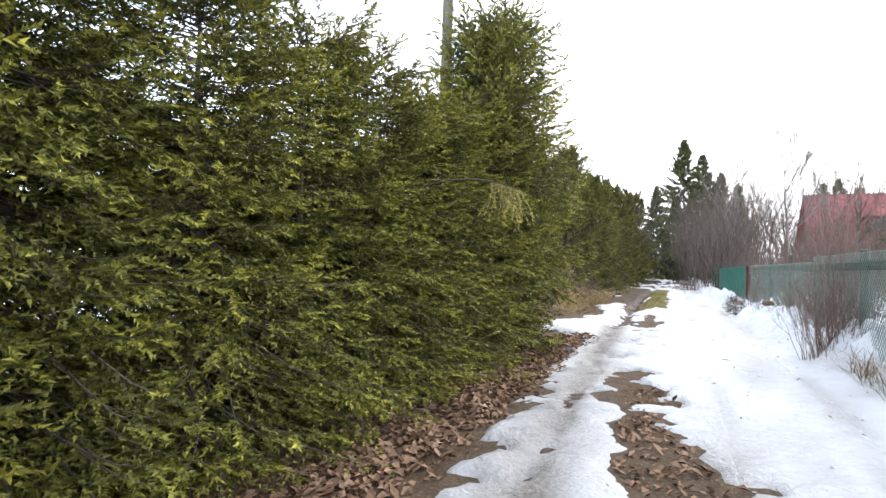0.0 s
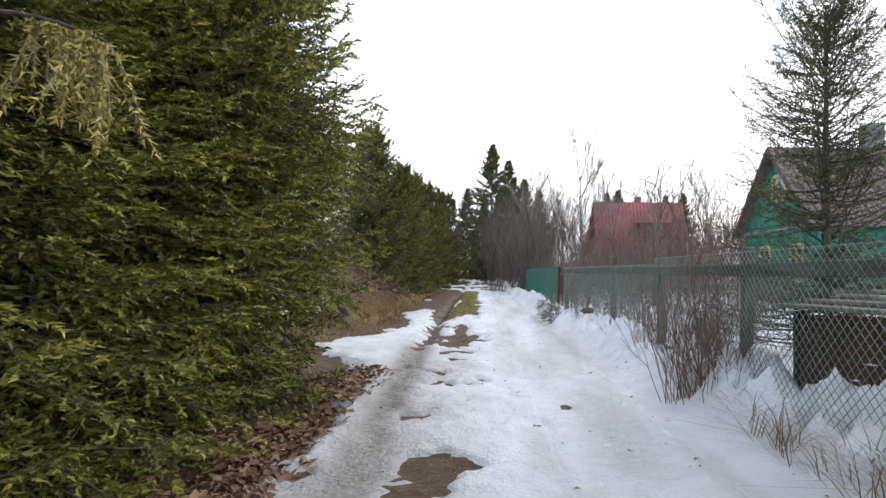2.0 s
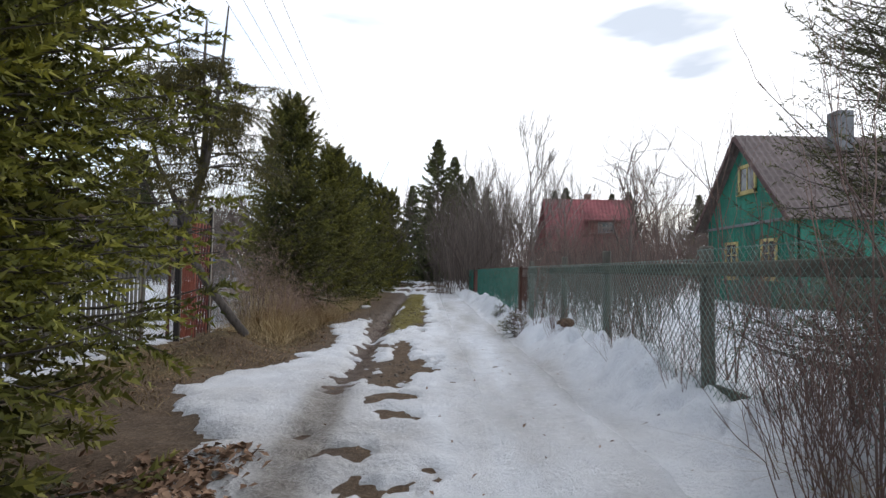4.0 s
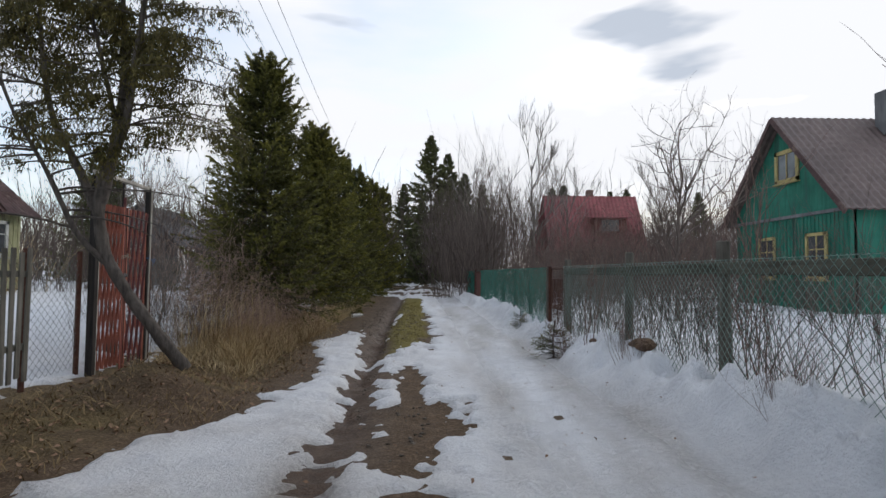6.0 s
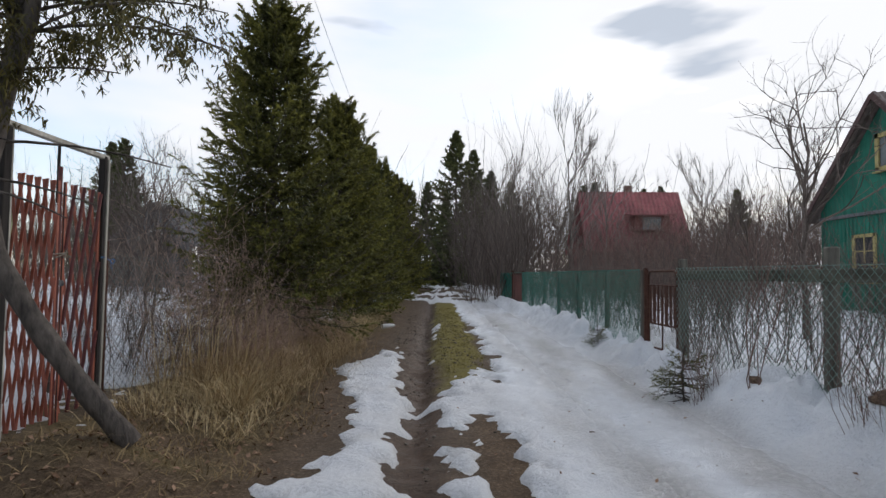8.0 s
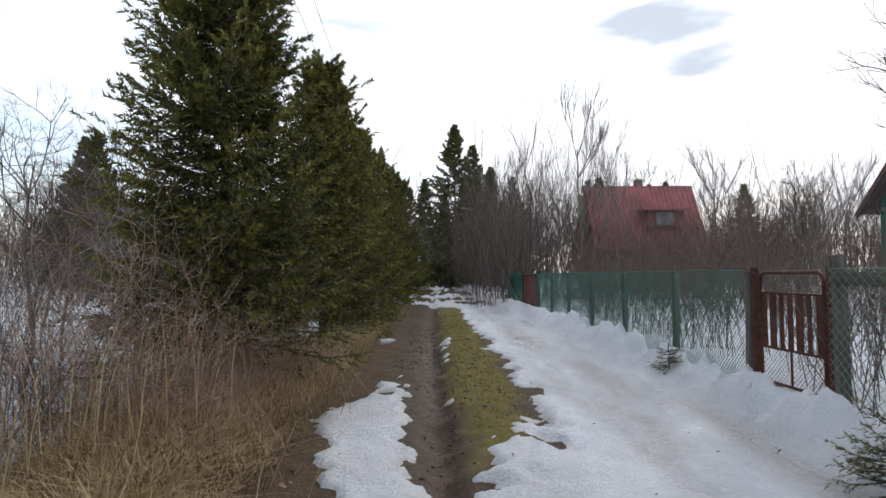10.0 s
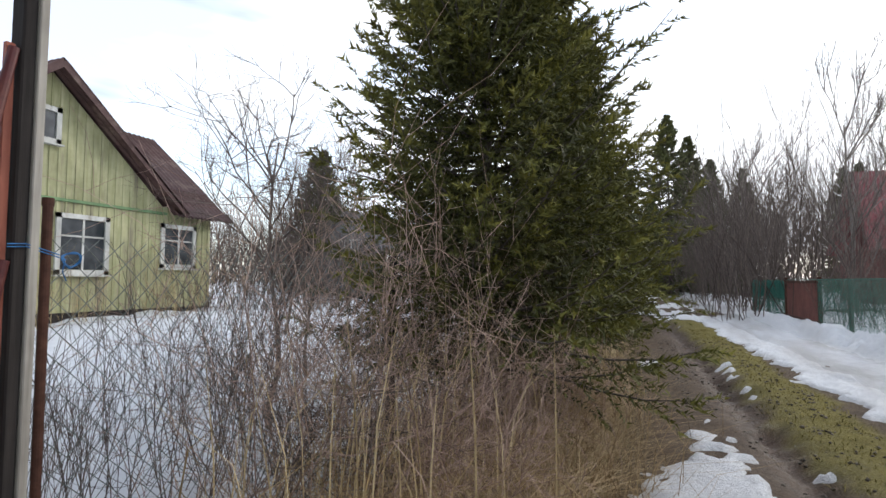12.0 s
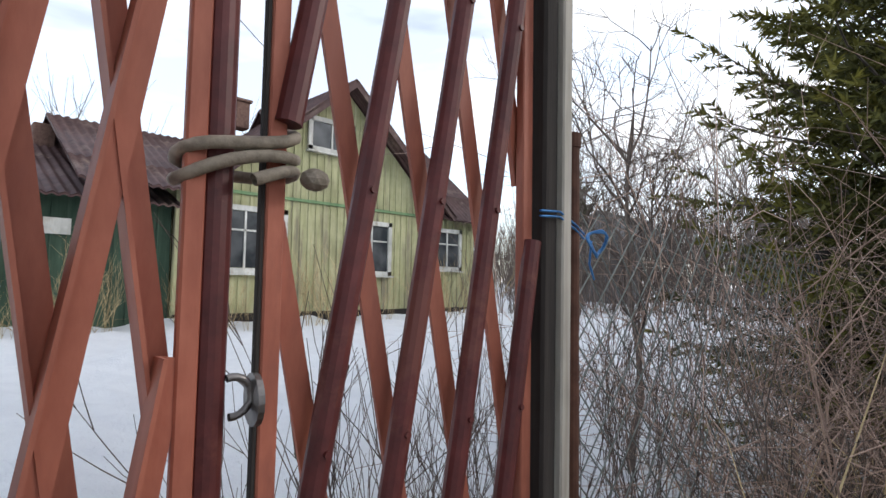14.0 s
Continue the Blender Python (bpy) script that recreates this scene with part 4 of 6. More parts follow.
rod(bm, (GX + 0.012, 17.111, 1.23), (GX + 0.013, 17.117, 1.23), 0.026, 20)
part("latch_plate", bm, M_STEEL, gate, "round steel latch plate")
rope = thing("tie_rope", "grey rope wound round the two gate leaves", "rope", (GX, 17.098, 1.462))
rope.scale = (0.68, 0.68, 0.68)
turns = []
for a in np.linspace(0, 2 * math.pi * 2.6, 56):
    sq = 0.050 + 0.004 * math.sin(3 * a)
    turns.append((sq * math.cos(a), -0.005 + 0.088 * math.sin(a), -0.028 + 0.009 * a / 2 + 0.02 * math.sin(a) + 0.006 * math.sin(2.3 * a)))
part("strand", cable("strand", turns, 0.0095, M_HOSE, 8), None, rope)
bm = bmesh.new()
bmesh.ops.create_icosphere(bm, subdivisions=2, radius=0.02, matrix=Matrix.Translation((0.055, 0.09, -0.015)) @ Matrix.Diagonal((1, 1.2, 0.9, 1)))
part("knot", bm, M_HOSE, rope)

frame_ = thing("gate_frame", "tall timber and steel gate frame with a pale cross beam", "gate frame")
bm = bmesh.new()
box(bm, (GX - 0.005, 17.609, 1.15), (0.06, 0.04, 2.5), (0, 0.3, 0), 0.005)
part("post", bm, M_DARKWOOD, frame_, "dark tarred timber post")
bm = bmesh.new()
box(bm, (GX + 0.004, 17.6435, 1.13), (0.06, 0.027, 2.5), (0, 0.3, 0), 0.003)
part("batten", bm, M_PALEWOOD, frame_, "pale grey batten")
bm = bmesh.new()
beam(bm, (GX - 0.005, 16.46, 2.42), (GX - 0.005, 17.67, 2.395), 0.06, 0.04, 0.004)
part("cross_beam", bm, M_PALEWOOD, frame_)
bm = bmesh.new()
beam(bm, (GX - 0.01, 16.505, 0.0), (GX - 0.01, 16.505, 2.39), 0.07, 0.08, 0.005)
part("post", bm, M_DARKWOOD, frame_, "dark tarred timber post")
part("upright_strip", beam(bmesh.new(), (GX + 0.01, 16.56, 0.05), (GX + 0.01, 16.56, 2.39), 0.016, 0.016, 0.002), M_PALEWOOD, frame_)
part("upright_strip", beam(bmesh.new(), (GX - 0.04, 17.10, 1.9), (GX - 0.04, 17.10, 2.39), 0.02, 0.02, 0.003), M_DARKWOOD, frame_)
tie = thing("wire_tie", "loop of blue plastic-coated wire holding the gate to its post", "wire", (GX, 17.592, 1.456))
tie.scale = (0.7, 0.7, 0.7)
loop = [(0.045, -0.03, 0.0), (0.05, 0.04, 0.004), (0.04, 0.13, -0.02), (0.02, 0.2, -0.035)]
part("strand", cable("strand", loop, 0.003, M_BLUE), None, tie)
part("strand", cable("strand", [(p[0], p[1], p[2] + 0.012) for p in loop], 0.003, M_BLUE), None, tie)
curl = [(0.03 + 0.01 * math.sin(2 * a), 0.25 + (0.04 + 0.006 * math.sin(2.7 * a)) * math.cos(a), -0.045 + (0.035 + 0.006 * math.cos(1.9 * a)) * math.sin(a)) for a in np.linspace(0, 19, 70)]
part("coil", cable("coil", curl, 0.0028, M_BLUE), None, tie)
part("strand", cable("strand", [(0.03, 0.22, -0.04), (0.03, 0.21, -0.1), (0.035, 0.225, -0.14)], 0.003, M_BLUE), None, tie)

# chain-link along the yard
left_fence = thing("yard_fence", "rusty chain-link fence on a brown steel pole beside the gate", "fence")
bm = bmesh.new()
rod(bm, (GX + 0.012, 17.692, 0.0), (GX + 0.012, 17.692, 1.6), 0.0145, 14)
pole = part("post", bm, M_RUST, left_fence, "rusty steel pole")
bm = bmesh.new()
rod(bm, (GX + 0.012, 17.692, 1.59), (GX + 0.012, 17.692, 1.615), 0.017, 14)
part("cap", bm, M_RUST, pole)
for y in (20.3, 22.8, 25.5):
    bm = bmesh.new()
    rod(bm, (GX - 0.1, y, 0.0), (GX - 0.08, y, 1.55), 0.035, 8)
    part("post", bm, M_DARKWOOD, left_fence)
for y in (16.4, 15.6):
    bm = bmesh.new()
    rod(bm, (GX - 0.1, y, 0.0), (GX - 0.1, y, 1.5), 0.028, 8)
    part("post", bm, M_RUST, left_fence)
for a, b, lo, hi in ((17.72, 25.5, 0.15, 1.5), (15.6, 16.4, 0.2, 1.4)):
    part("wire_mesh", mesh_from("wire_mesh", *mesh_wires((GX - 0.06, a), (GX - 0.1, b), lo, hi, 0.0, 0.065, 0.0019, 1.2), M_WIRE_Z), None, left_fence)

pickets = thing("picket_fence", "grey weathered picket fence closing the yard", "fence")
bm = box(bmesh.new(), (GX - 0.06, 12.8, 1.25), (0.04, 5.6, 0.06), None, 0.004)
part("rail", bm, M_POSTWOOD, pickets)
bm = box(bmesh.new(), (GX - 0.06, 12.8, 0.55), (0.04, 5.6, 0.06), None, 0.004)
part("rail", bm, M_POSTWOOD, pickets)
for i in range(56):
    y = 10.05 + 0.1 * i
    bm = box(bmesh.new(), (GX - 0.03, y, 0.86), (0.018, 0.055, 1.24 + 0.05 * math.sin(i * 2.3)), (0.8 * math.sin(i * 5.1), 0, 0), 0.003)
    part("picket", bm, M_POSTWOOD, pickets)

# ---- houses ----
def corrugated(name, o, eu, ev, wave, amp, tile=0.0, tile_amp=0.0):
    """A corrugated or tiled roof sheet from corner o along the eave vector eu and the slope vector ev."""
    o, eu, ev = Vector(o), Vector(eu), Vector(ev)
    nrm = eu.cross(ev).normalized()
    if nrm.z < 0:
        nrm = -nrm
    nu = max(8, int(eu.length / wave * 5))
    nv = max(2, int(ev.length / tile * 3)) if tile else 2
    U, W = np.meshgrid(np.linspace(0, 1, nu), np.linspace(0, 1, nv))
    h = amp * np.sin(U * eu.length / wave * 2 * np.pi)
    if tile:
        h = h + tile_amp * (1 - (W * ev.length / tile) % 1.0)
    top = np.array(o)[None, None] + U[..., None] * np.array(eu) + W[..., None] * np.array(ev) + h[..., None] * np.array(nrm)
    low = top - 0.05 * np.array(nrm)
    idx = np.arange(nu * nv).reshape(nv, nu)
    quad = np.stack([idx[:-1, :-1], idx[:-1, 1:], idx[1:, 1:], idx[1:, :-1]], -1).reshape(-1, 4)
    n = nu * nv
    ring = np.concatenate([idx[0], idx[1:, -1], idx[-1, ::-1][1:], idx[::-1, 0][1:]])
    rim = np.stack([ring[:-1], ring[1:], ring[1:] + n, ring[:-1] + n], -1)
    return mesh_from(name, np.concatenate([top.reshape(-1, 3), low.reshape(-1, 3)]), np.concatenate([quad, quad[:, ::-1] + n, rim]))


def glass_material():
    m, n, l, b = material("window_glass", 0.06, 0.0, 0.6)
    nz = noise_node(n, l, 2.2, 3.0, 0.5)
    l.new(ramp_node(n, l, nz.outputs["Fac"], [(0.35, (0.035, 0.04, 0.045)), (0.65, (0.10, 0.105, 0.11))]).outputs["Color"], b.inputs["Base Color"])
    return m


M_GLASS = glass_material()
M_WHITE = simple("flaking_white_paint", (0.52, 0.52, 0.48), (0.74, 0.73, 0.69), 12, 0.7, (1, 1, 0.3), 0.3, 0.004, 0.0, 0.3, (0.36, 0.33, 0.27), 3.0)
M_YELLOWFRAME = simple("yellow_window_paint", (0.42, 0.33, 0.13), (0.58, 0.48, 0.22), 12, 0.7)
M_LIME = simple("faded_lime_boards", (0.37, 0.37, 0.19), (0.55, 0.53, 0.33), 9, 0.85, (1, 1, 0.12), 0.4, 0.006, 0.0, 0.25, (0.26, 0.23, 0.16), 2.2)
M_LIME_G = simple("green_gable_boards", (0.15, 0.26, 0.13), (0.26, 0.38, 0.20), 9, 0.85, (1, 1, 0.12), 0.4, 0.006)
M_TEAL = simple("teal_green_boards", (0.022, 0.145, 0.10), (0.05, 0.235, 0.165), 8, 0.8, (1, 1, 0.12), 0.4, 0.006, 0.0, 0.25, (0.04, 0.11, 0.085), 2.0)
M_DARKGREEN = simple("dark_green_boards", (0.03, 0.06, 0.04), (0.07, 0.11, 0.075), 8, 0.85, (1, 1, 0.12), 0.4)
M_ROOFBROWN = simple("brown_corrugated_roof", (0.055, 0.026, 0.026), (0.12, 0.065, 0.06), 5, 0.7, None, 0.15, 0.004, 0.0, 0.4, (0.15, 0.10, 0.085), 1.5)
M_ROOFTILE = simple("brown_metal_tiles", (0.09, 0.06, 0.055), (0.17, 0.125, 0.115), 5, 0.5, None, 0.1, 0.003, 0.0, 0.5)
M_ROOFRED = simple("dull_red_tiles", (0.25, 0.075, 0.08), (0.36, 0.13, 0.13), 4, 0.7, None, 0.15, 0.004)
M_REDWALL = simple("red_brown_boards", (0.14, 0.05, 0.045), (0.22, 0.09, 0.075), 6, 0.85, (1, 1, 0.2), 0.3)
M_GREYHOUSE = simple("grey_house_boards", (0.13, 0.13, 0.135), (0.23, 0.23, 0.235), 6, 0.85, (1, 1, 0.2), 0.3)
M_BRICK = simple("sooty_brick", (0.12, 0.07, 0.055), (0.25, 0.15, 0.12), 16, 0.9)


def window(parent, origin, along_v, out_v, w, h, frame_mat, bars=(2, 2), trim=0.11):
    """A framed window set on a wall: origin is its lower left corner, along_v and out_v unit vectors."""
    o, a, n, up = Vector(origin), Vector(along_v), Vector(out_v), Vector((0, 0, 1))
    win = part("window", cut(o + a * w / 2 + up * h / 2 + n * 0.005, a, n, (w - 0.02, 0.02, h - 0.02)), M_GLASS, parent)
    bm = bmesh.new()
    for s, e, t in (((-trim / 2, -trim), (-trim / 2, h + trim), trim), ((w + trim / 2, -trim), (w + trim / 2, h + trim), trim), ((-trim, -trim / 2), (w + trim, -trim / 2), trim), ((-trim, h + trim / 2), (w + trim, h + trim / 2), trim)):
        slab(bm, o + a * s[0] + up * s[1] + n * 0.03, o + a * e[0] + up * e[1] + n * 0.03, n, t, 0.05)
    part("window_frame", bm, frame_mat, win)
    bm = bmesh.new()
    for i in range(1, bars[0]):
        p = o + a * (w * i / bars[0]) + n * 0.022
        slab(bm, p, p + up * h, n, 0.045, 0.03)
    for i in range(1, bars[1]):
        p = o + up * (h * (0.66 if bars[1] == 2 else i / bars[1])) + n * 0.022
        slab(bm, p, p + a * w, n, 0.04, 0.03)
    if bm.verts:
        part("glazing_bar", bm, frame_mat, win)
    else:
        bm.free()
    bm = bmesh.new()
    slab(bm, o - a * (trim + 0.03) - up * (trim + 0.02) + n * 0.06, o + a * (w + trim + 0.03) - up * (trim + 0.02) + n * 0.06, n, 0.035, 0.13)
    part("window_sill", bm, frame_mat, win)
    return win


def cut(c, a, n, size):
    bm = bmesh.new()
    up = Vector((0, 0, 1))
    m = Matrix((a, n, up)).transposed().to_4x4()
    m.translation = c
    bmesh.ops.create_cube(bm, size=1, matrix=m @ Matrix.Diagonal((*size, 1)))
    return bm


def slab(bm, p, q, n, wide, thick):
    """A bar from p to q lying on a wall with the normal n."""
    ax = q - p
    y = Vector(n).cross(ax.normalized())
    m = Matrix((ax.normalized(), y, Vector(n))).transposed().to_4x4()
    m.translation = (p + q) / 2
    bmesh.ops.create_cube(bm, size=1, matrix=m @ Matrix.Diagonal((ax.length, wide, thick, 1)))


def gable_wall(x_wall, thick, y0, y1, z0, profile, sgn):
    """A solid wall across y0..y1 whose top follows the profile function."""
    ys = np.unique(np.concatenate([np.linspace(y0, y1, 41), [(y0 + y1) / 2]]))
    bm = bmesh.new()
    rows = []
    for x in (x_wall, x_wall - sgn * thick):
        rows.append(([bm.verts.new((x, y, z0)) for y in ys], [bm.verts.new((x, y, profile(y))) for y in ys]))
    (b0, t0), (b1, t1) = rows
    for i in range(len(ys) - 1):
        bm.faces.new((b0[i], b0[i + 1], t0[i + 1], t0[i]))
        bm.faces.new((b1[i + 1], b1[i], t1[i], t1[i + 1]))
        bm.faces.new((t0[i], t0[i + 1], t1[i + 1], t1[i]))
    bm.faces.new((b0[0], t0[0], t1[0], b1[0]))
    bm.faces.new((b0[-1], b1[-1], t1[-1], t0[-1]))
    bmesh.ops.recalc_face_normals(bm, faces=bm.faces)
    return bm


def battens(parent, x_face, y0, y1, z0, profile, sgn, pitch, wide, mat, split=None):
    """Vertical cover strips, each a piece of its own; split: a height at which a lower and an upper row meet."""
    y = y0 + pitch * 0.5
    while y < y1:
        top = profile(y) - 0.03
        for lo, hi in (((z0, top),) if not split or top < split + 0.1 else ((z0, split - 0.04), (split + 0.04, top))):
            bm = bmesh.new()
            box(bm, (x_face + sgn * 0.012, y, (lo + hi) / 2), (0.024, wide, hi - lo))
            part("board", bm, mat, parent)
        y += pitch


# lime-green cottage with a street-side gable
cottage = thing("cottage", "weathered lime-green board cottage with brown corrugated roofs", "house")
CW, CY, CH = -14.1, 24.4, 3.25
EAVE, APEX, RIDGE_X, RIDGE_Z = 3.35, 6.05, -17.0, 5.95


def cottage_top(y):
    g = APEX - (APEX - EAVE + 0.15) * abs(y - CY) / CH
    return max(g, EAVE)


wall = part("wall", gable_wall(CW, 0.2, 20.6, 29.2, 0.2, cottage_top, 1), M_LIME, cottage)
battens(wall, CW, 20.6, 29.2, 0.55, cottage_top, 1, 0.2, 0.05, M_LIME, 3.16)
bm = bmesh.new()
beam(bm, (CW + 0.03, 21.1, 3.16), (CW + 0.03, 27.6, 3.16), 0.05, 0.07, 0.005)
part("belt_rail", bm, M_LIME_G, cottage)
bm = bmesh.new()
beam(bm, (CW + 0.025, 20.6, 0.5), (CW + 0.025, 29.2, 0.5), 0.05, 0.28, 0.01)
part("plinth_board", bm, M_DARKWOOD, cottage)
bm = bmesh.new()
box(bm, (-17.1, 29.1, 1.75), (5.8, 0.2, 3.3), None, 0.01)
part("wall", bm, M_LIME, cottage)
bm = bmesh.new()
box(bm, (-17.1, 20.7, 1.75), (5.8, 0.2, 3.3), None, 0.01)
part("wall", bm, M_LIME, cottage)
bm = bmesh.new()
box(bm, (-19.9, 24.9, 1.75), (0.2, 8.4, 3.3), None, 0.01)
part("wall", bm, M_LIME, cottage)
part("wall", gable_wall(0, 0.2, -2.9, 2.9, 3.3, lambda y: RIDGE_Z - 0.06 - (RIDGE_Z - EAVE) * abs(y) / 2.95, 1), M_LIME_G, cottage).matrix_basis = Matrix.Translation((RIDGE_X, 29.2, 0)) @ Matrix.Rotation(math.pi / 2, 4, "Z")
rise = RIDGE_Z - 3.1
part("roof", corrugated("roof", (-14.65, 23.6, 3.12 + 0.3 * rise), (0, 6.0, 0), (RIDGE_X + 14.65, 0, 0.7 * rise), 0.17, 0.022), M_ROOFBROWN, cottage)
part("roof", corrugated("roof", (-13.65, 27.65, 3.12), (0, 1.95, 0), (-1.0, 0, 0.3 * rise), 0.17, 0.022), M_ROOFBROWN, cottage)
part("roof", corrugated("roof", (-20.35, 23.6, 3.12), (0, 6.0, 0), (RIDGE_X + 20.35, 0, rise), 0.17, 0.022), M_ROOFBROWN, cottage)
part("wing_roof", corrugated("wing_roof", (-14.65, 18.9, 3.545), (0, 5.2, 0), (RIDGE_X + 14.65, 0, 1.225), 0.17, 0.022), M_ROOFBROWN, cottage)
part("wing_roof", corrugated("wing_roof", (-13.65, 18.9, 3.02), (0, 2.25, 0), (-1.0, 0, 0.525), 0.17, 0.022), M_ROOFBROWN, cottage)
part("wing_roof", corrugated("wing_roof", (-20.35, 18.9, 3.02), (0, 5.2, 0), (RIDGE_X + 20.35, 0, 1.75), 0.17, 0.022), M_ROOFBROWN, cottage)
for s in (-1, 1):
    part("gable_roof", corrugated("gable_roof", (-13.6, CY + s * 3.5, 3.2), (-3.6, 0, 0), (0, -s * 3.5, APEX + 0.12 - 3.2), 0.17, 0.022), M_ROOFBROWN, cottage)
    bm = bmesh.new()
    beam(bm, (-13.62, CY + s * 3.5, 3.12), (-13.62, CY, APEX + 0.03), 0.04, 0.17, 0.004)
    part("bargeboard", bm, M_ROOFBROWN, cottage)
bm = bmesh.new()
box(bm, (-16.6, 22.9, 5.55), (0.36, 0.36, 0.7), None, 0.02)
box(bm, (-16.6, 22.9, 5.92), (0.46, 0.46, 0.07), None, 0.01)
part("chimney", bm, M_BRICK, cottage)
AL, OUT = (0, 1, 0), (1, 0, 0)
window(cottage, (CW + 0.02, 21.55, 1.58), AL, OUT, 1.28, 1.2, M_WHITE, (3, 2))
window(cottage, (CW + 0.02, 24.77, 1.6), AL, OUT, 1.05, 1.16, M_WHITE, (2, 2))
window(cottage, (CW + 0.02, 27.53, 1.8), AL, OUT, 0.96, 0.98, M_WHITE, (2, 2))
window(cottage, (CW + 0.02, 23.5, 4.47), AL, OUT, 1.08, 0.6, M_WHITE, (2, 1))

# low annex and shed beside the cottage
annex = thing("shed", "low dark green shed with a brown roof joined to the cottage", "shed")
bm = bmesh.new()
box(bm, (-16.9, 17.9, 1.5), (5.2, 5.4, 2.7), None, 0.02)
aw = part("wall", bm, M_DARKGREEN, annex)
battens(aw, -14.3, 15.2, 20.5, 0.4, lambda y: 2.85, 1, 0.24, 0.05, M_DARKGREEN)
part("roof", corrugated("roof", (-13.8, 14.8, 2.72), (0, 5.8, 0), (-3.2, 0, 1.35), 0.17, 0.022), M_ROOFBROWN, annex)
part("roof", corrugated("roof", (-20.2, 14.8, 2.72), (0, 5.8, 0), (3.2, 0, 1.35), 0.17, 0.022), M_ROOFBROWN, annex)
bm = bmesh.new()
box(bm, (-17.2, 18.9, 4.2), (0.4, 0.4, 0.7), None, 0.02)
part("chimney", bm, M_BRICK, annex)
window(annex, (-14.28, 17.0, 1.3), AL, OUT, 0.9, 1.3, M_GREYHOUSE, (2, 2))
bm = bmesh.new()
box(bm, (-14.26, 18.75, 2.2), (0.02, 0.4, 0.28), None, 0.003)
part("sign_plate", bm, M_WHITE, annex, "small white plate")
barrel = thing("water_butt", "dark rusty barrel lying against the cottage wall", "barrel", (-13.5, 21.0, 0.62))
bm = bmesh.new()
rod(bm, (-0.3, 0, 0), (0.3, 0, 0), 0.32, 20)
part("drum", bm, M_RUST, barrel)
bm = bmesh.new()
rod(bm, (0.29, 0, 0), (0.31, 0, 0), 0.335, 20)
part("hoop", bm, M_RUST, barrel)
bm = rod(bmesh.new(), (-0.31, 0, 0), (-0.29, 0, 0), 0.335, 20)
part("hoop", bm, M_RUST, barrel)

# teal house on the right
teal = thing("teal_house", "teal-green board house with yellow window frames and brown tile roof", "house")
TX, TY, TE, TA, TW = 12.0, 28.4, 3.6, 6.65, 2.9


def teal_top(y):
    return TA - 0.1 - (TA - TE) * abs(y - TY) / TW


tw_ = part("wall", gable_wall(TX, 0.2, TY - TW, TY + TW, 0.0, teal_top, -1), M_TEAL, teal)
battens(tw_, TX, TY - TW, TY + TW, 0.1, lambda y: min(3.2, teal_top(y)), -1, 0.17, 0.035, M_TEAL)
bm = bmesh.new()
beam(bm, (TX - 0.04, TY - TW, 3.26), (TX - 0.04, TY + TW, 3.26), 0.06, 0.1, 0.005)
part("belt_rail", bm, M_GREYHOUSE, teal)
bm = bmesh.new()
box(bm, (TX + 4.2, TY - TW + 0.1, 1.75), (8.2, 0.2, 3.5), None, 0.01)
part("wall", bm, M_TEAL, teal)
bm = bmesh.new()
box(bm, (TX + 4.2, TY + TW - 0.1, 1.75), (8.2, 0.2, 3.5), None, 0.01)
part("wall", bm, M_TEAL, teal)
for s in (-1, 1):
    part("roof", corrugated("roof", (TX - 0.4, TY + s * (TW + 0.4), TE - 0.42), (9, 0, 0), (0, -s * (TW + 0.4), TA - TE + 0.45), 0.24, 0.02, 0.35, 0.03), M_ROOFTILE, teal)
    bm = bmesh.new()
    beam(bm, (TX - 0.42, TY + s * (TW + 0.4), TE - 0.5), (TX - 0.42, TY, TA - 0.06), 0.04, 0.16, 0.004)
    part("bargeboard", bm, M_ROOFBROWN, teal)
bm = bmesh.new()
box(bm, (TX + 3.2, TY - 0.6, 6.7), (0.6, 0.6, 1.5), None, 0.02)
part("chimney", bm, M_GREYHOUSE, teal, "grey metal-clad chimney")
window(teal, (TX - 0.02, 28.65, 4.55), (0, -1, 0), (-1, 0, 0), 0.95, 0.85, M_YELLOWFRAME, (2, 1), 0.13)
window(teal, (TX - 0.02, 27.2, 1.3), (0, -1, 0), (-1, 0, 0), 0.75, 1.25, M_YELLOWFRAME, (2, 3), 0.1)
window(teal, (TX - 0.02, 29.7, 1.3), (0, -1, 0), (-1, 0, 0), 0.75, 1.25, M_YELLOWFRAME, (2, 3), 0.1)

# red-roofed house further on
redh = thing("red_roofed_house", "house with a steep dull red tiled roof and small dormer", "house")
RY, RZ0, RZ1 = 53.0, 3.0, 7.5
bm = bmesh.new()
box(bm, (12.3, RY + 1.2, 1.6), (6.6, 5.0, 3.2), None, 0.02)
part("wall", bm, M_REDWALL, redh)
part("roof", corrugated("roof", (8.6, RY - 2.6, RZ0), (7.4, 0, 0), (0, 2.6, RZ1 - RZ0), 0.3, 0.03, 0.38, 0.035), M_ROOFRED, redh)
part("roof", corrugated("roof", (8.6, RY + 4.8, RZ0), (7.4, 0, 0), (0, -4.8, RZ1 - RZ0), 0.3, 0.03, 0.38, 0.035), M_ROOFRED, redh)
part("gable", gable_wall(0, 0.15, -2.4, 4.6, 3.0, lambda y: RZ1 - 0.12 - (RZ1 - RZ0) * (abs(y) / (2.55 if y < 0 else 4.75)), 1), M_REDWALL, redh).matrix_basis = Matrix.Translation((15.7, RY, 0))
bm = bmesh.new()
box(bm, (13.2, RY - 1.9, 5.0), (2.4, 1.2, 1.1), None, 0.02)
dorm = part("dormer", bm, M_REDWALL, redh)
bm = bmesh.new()
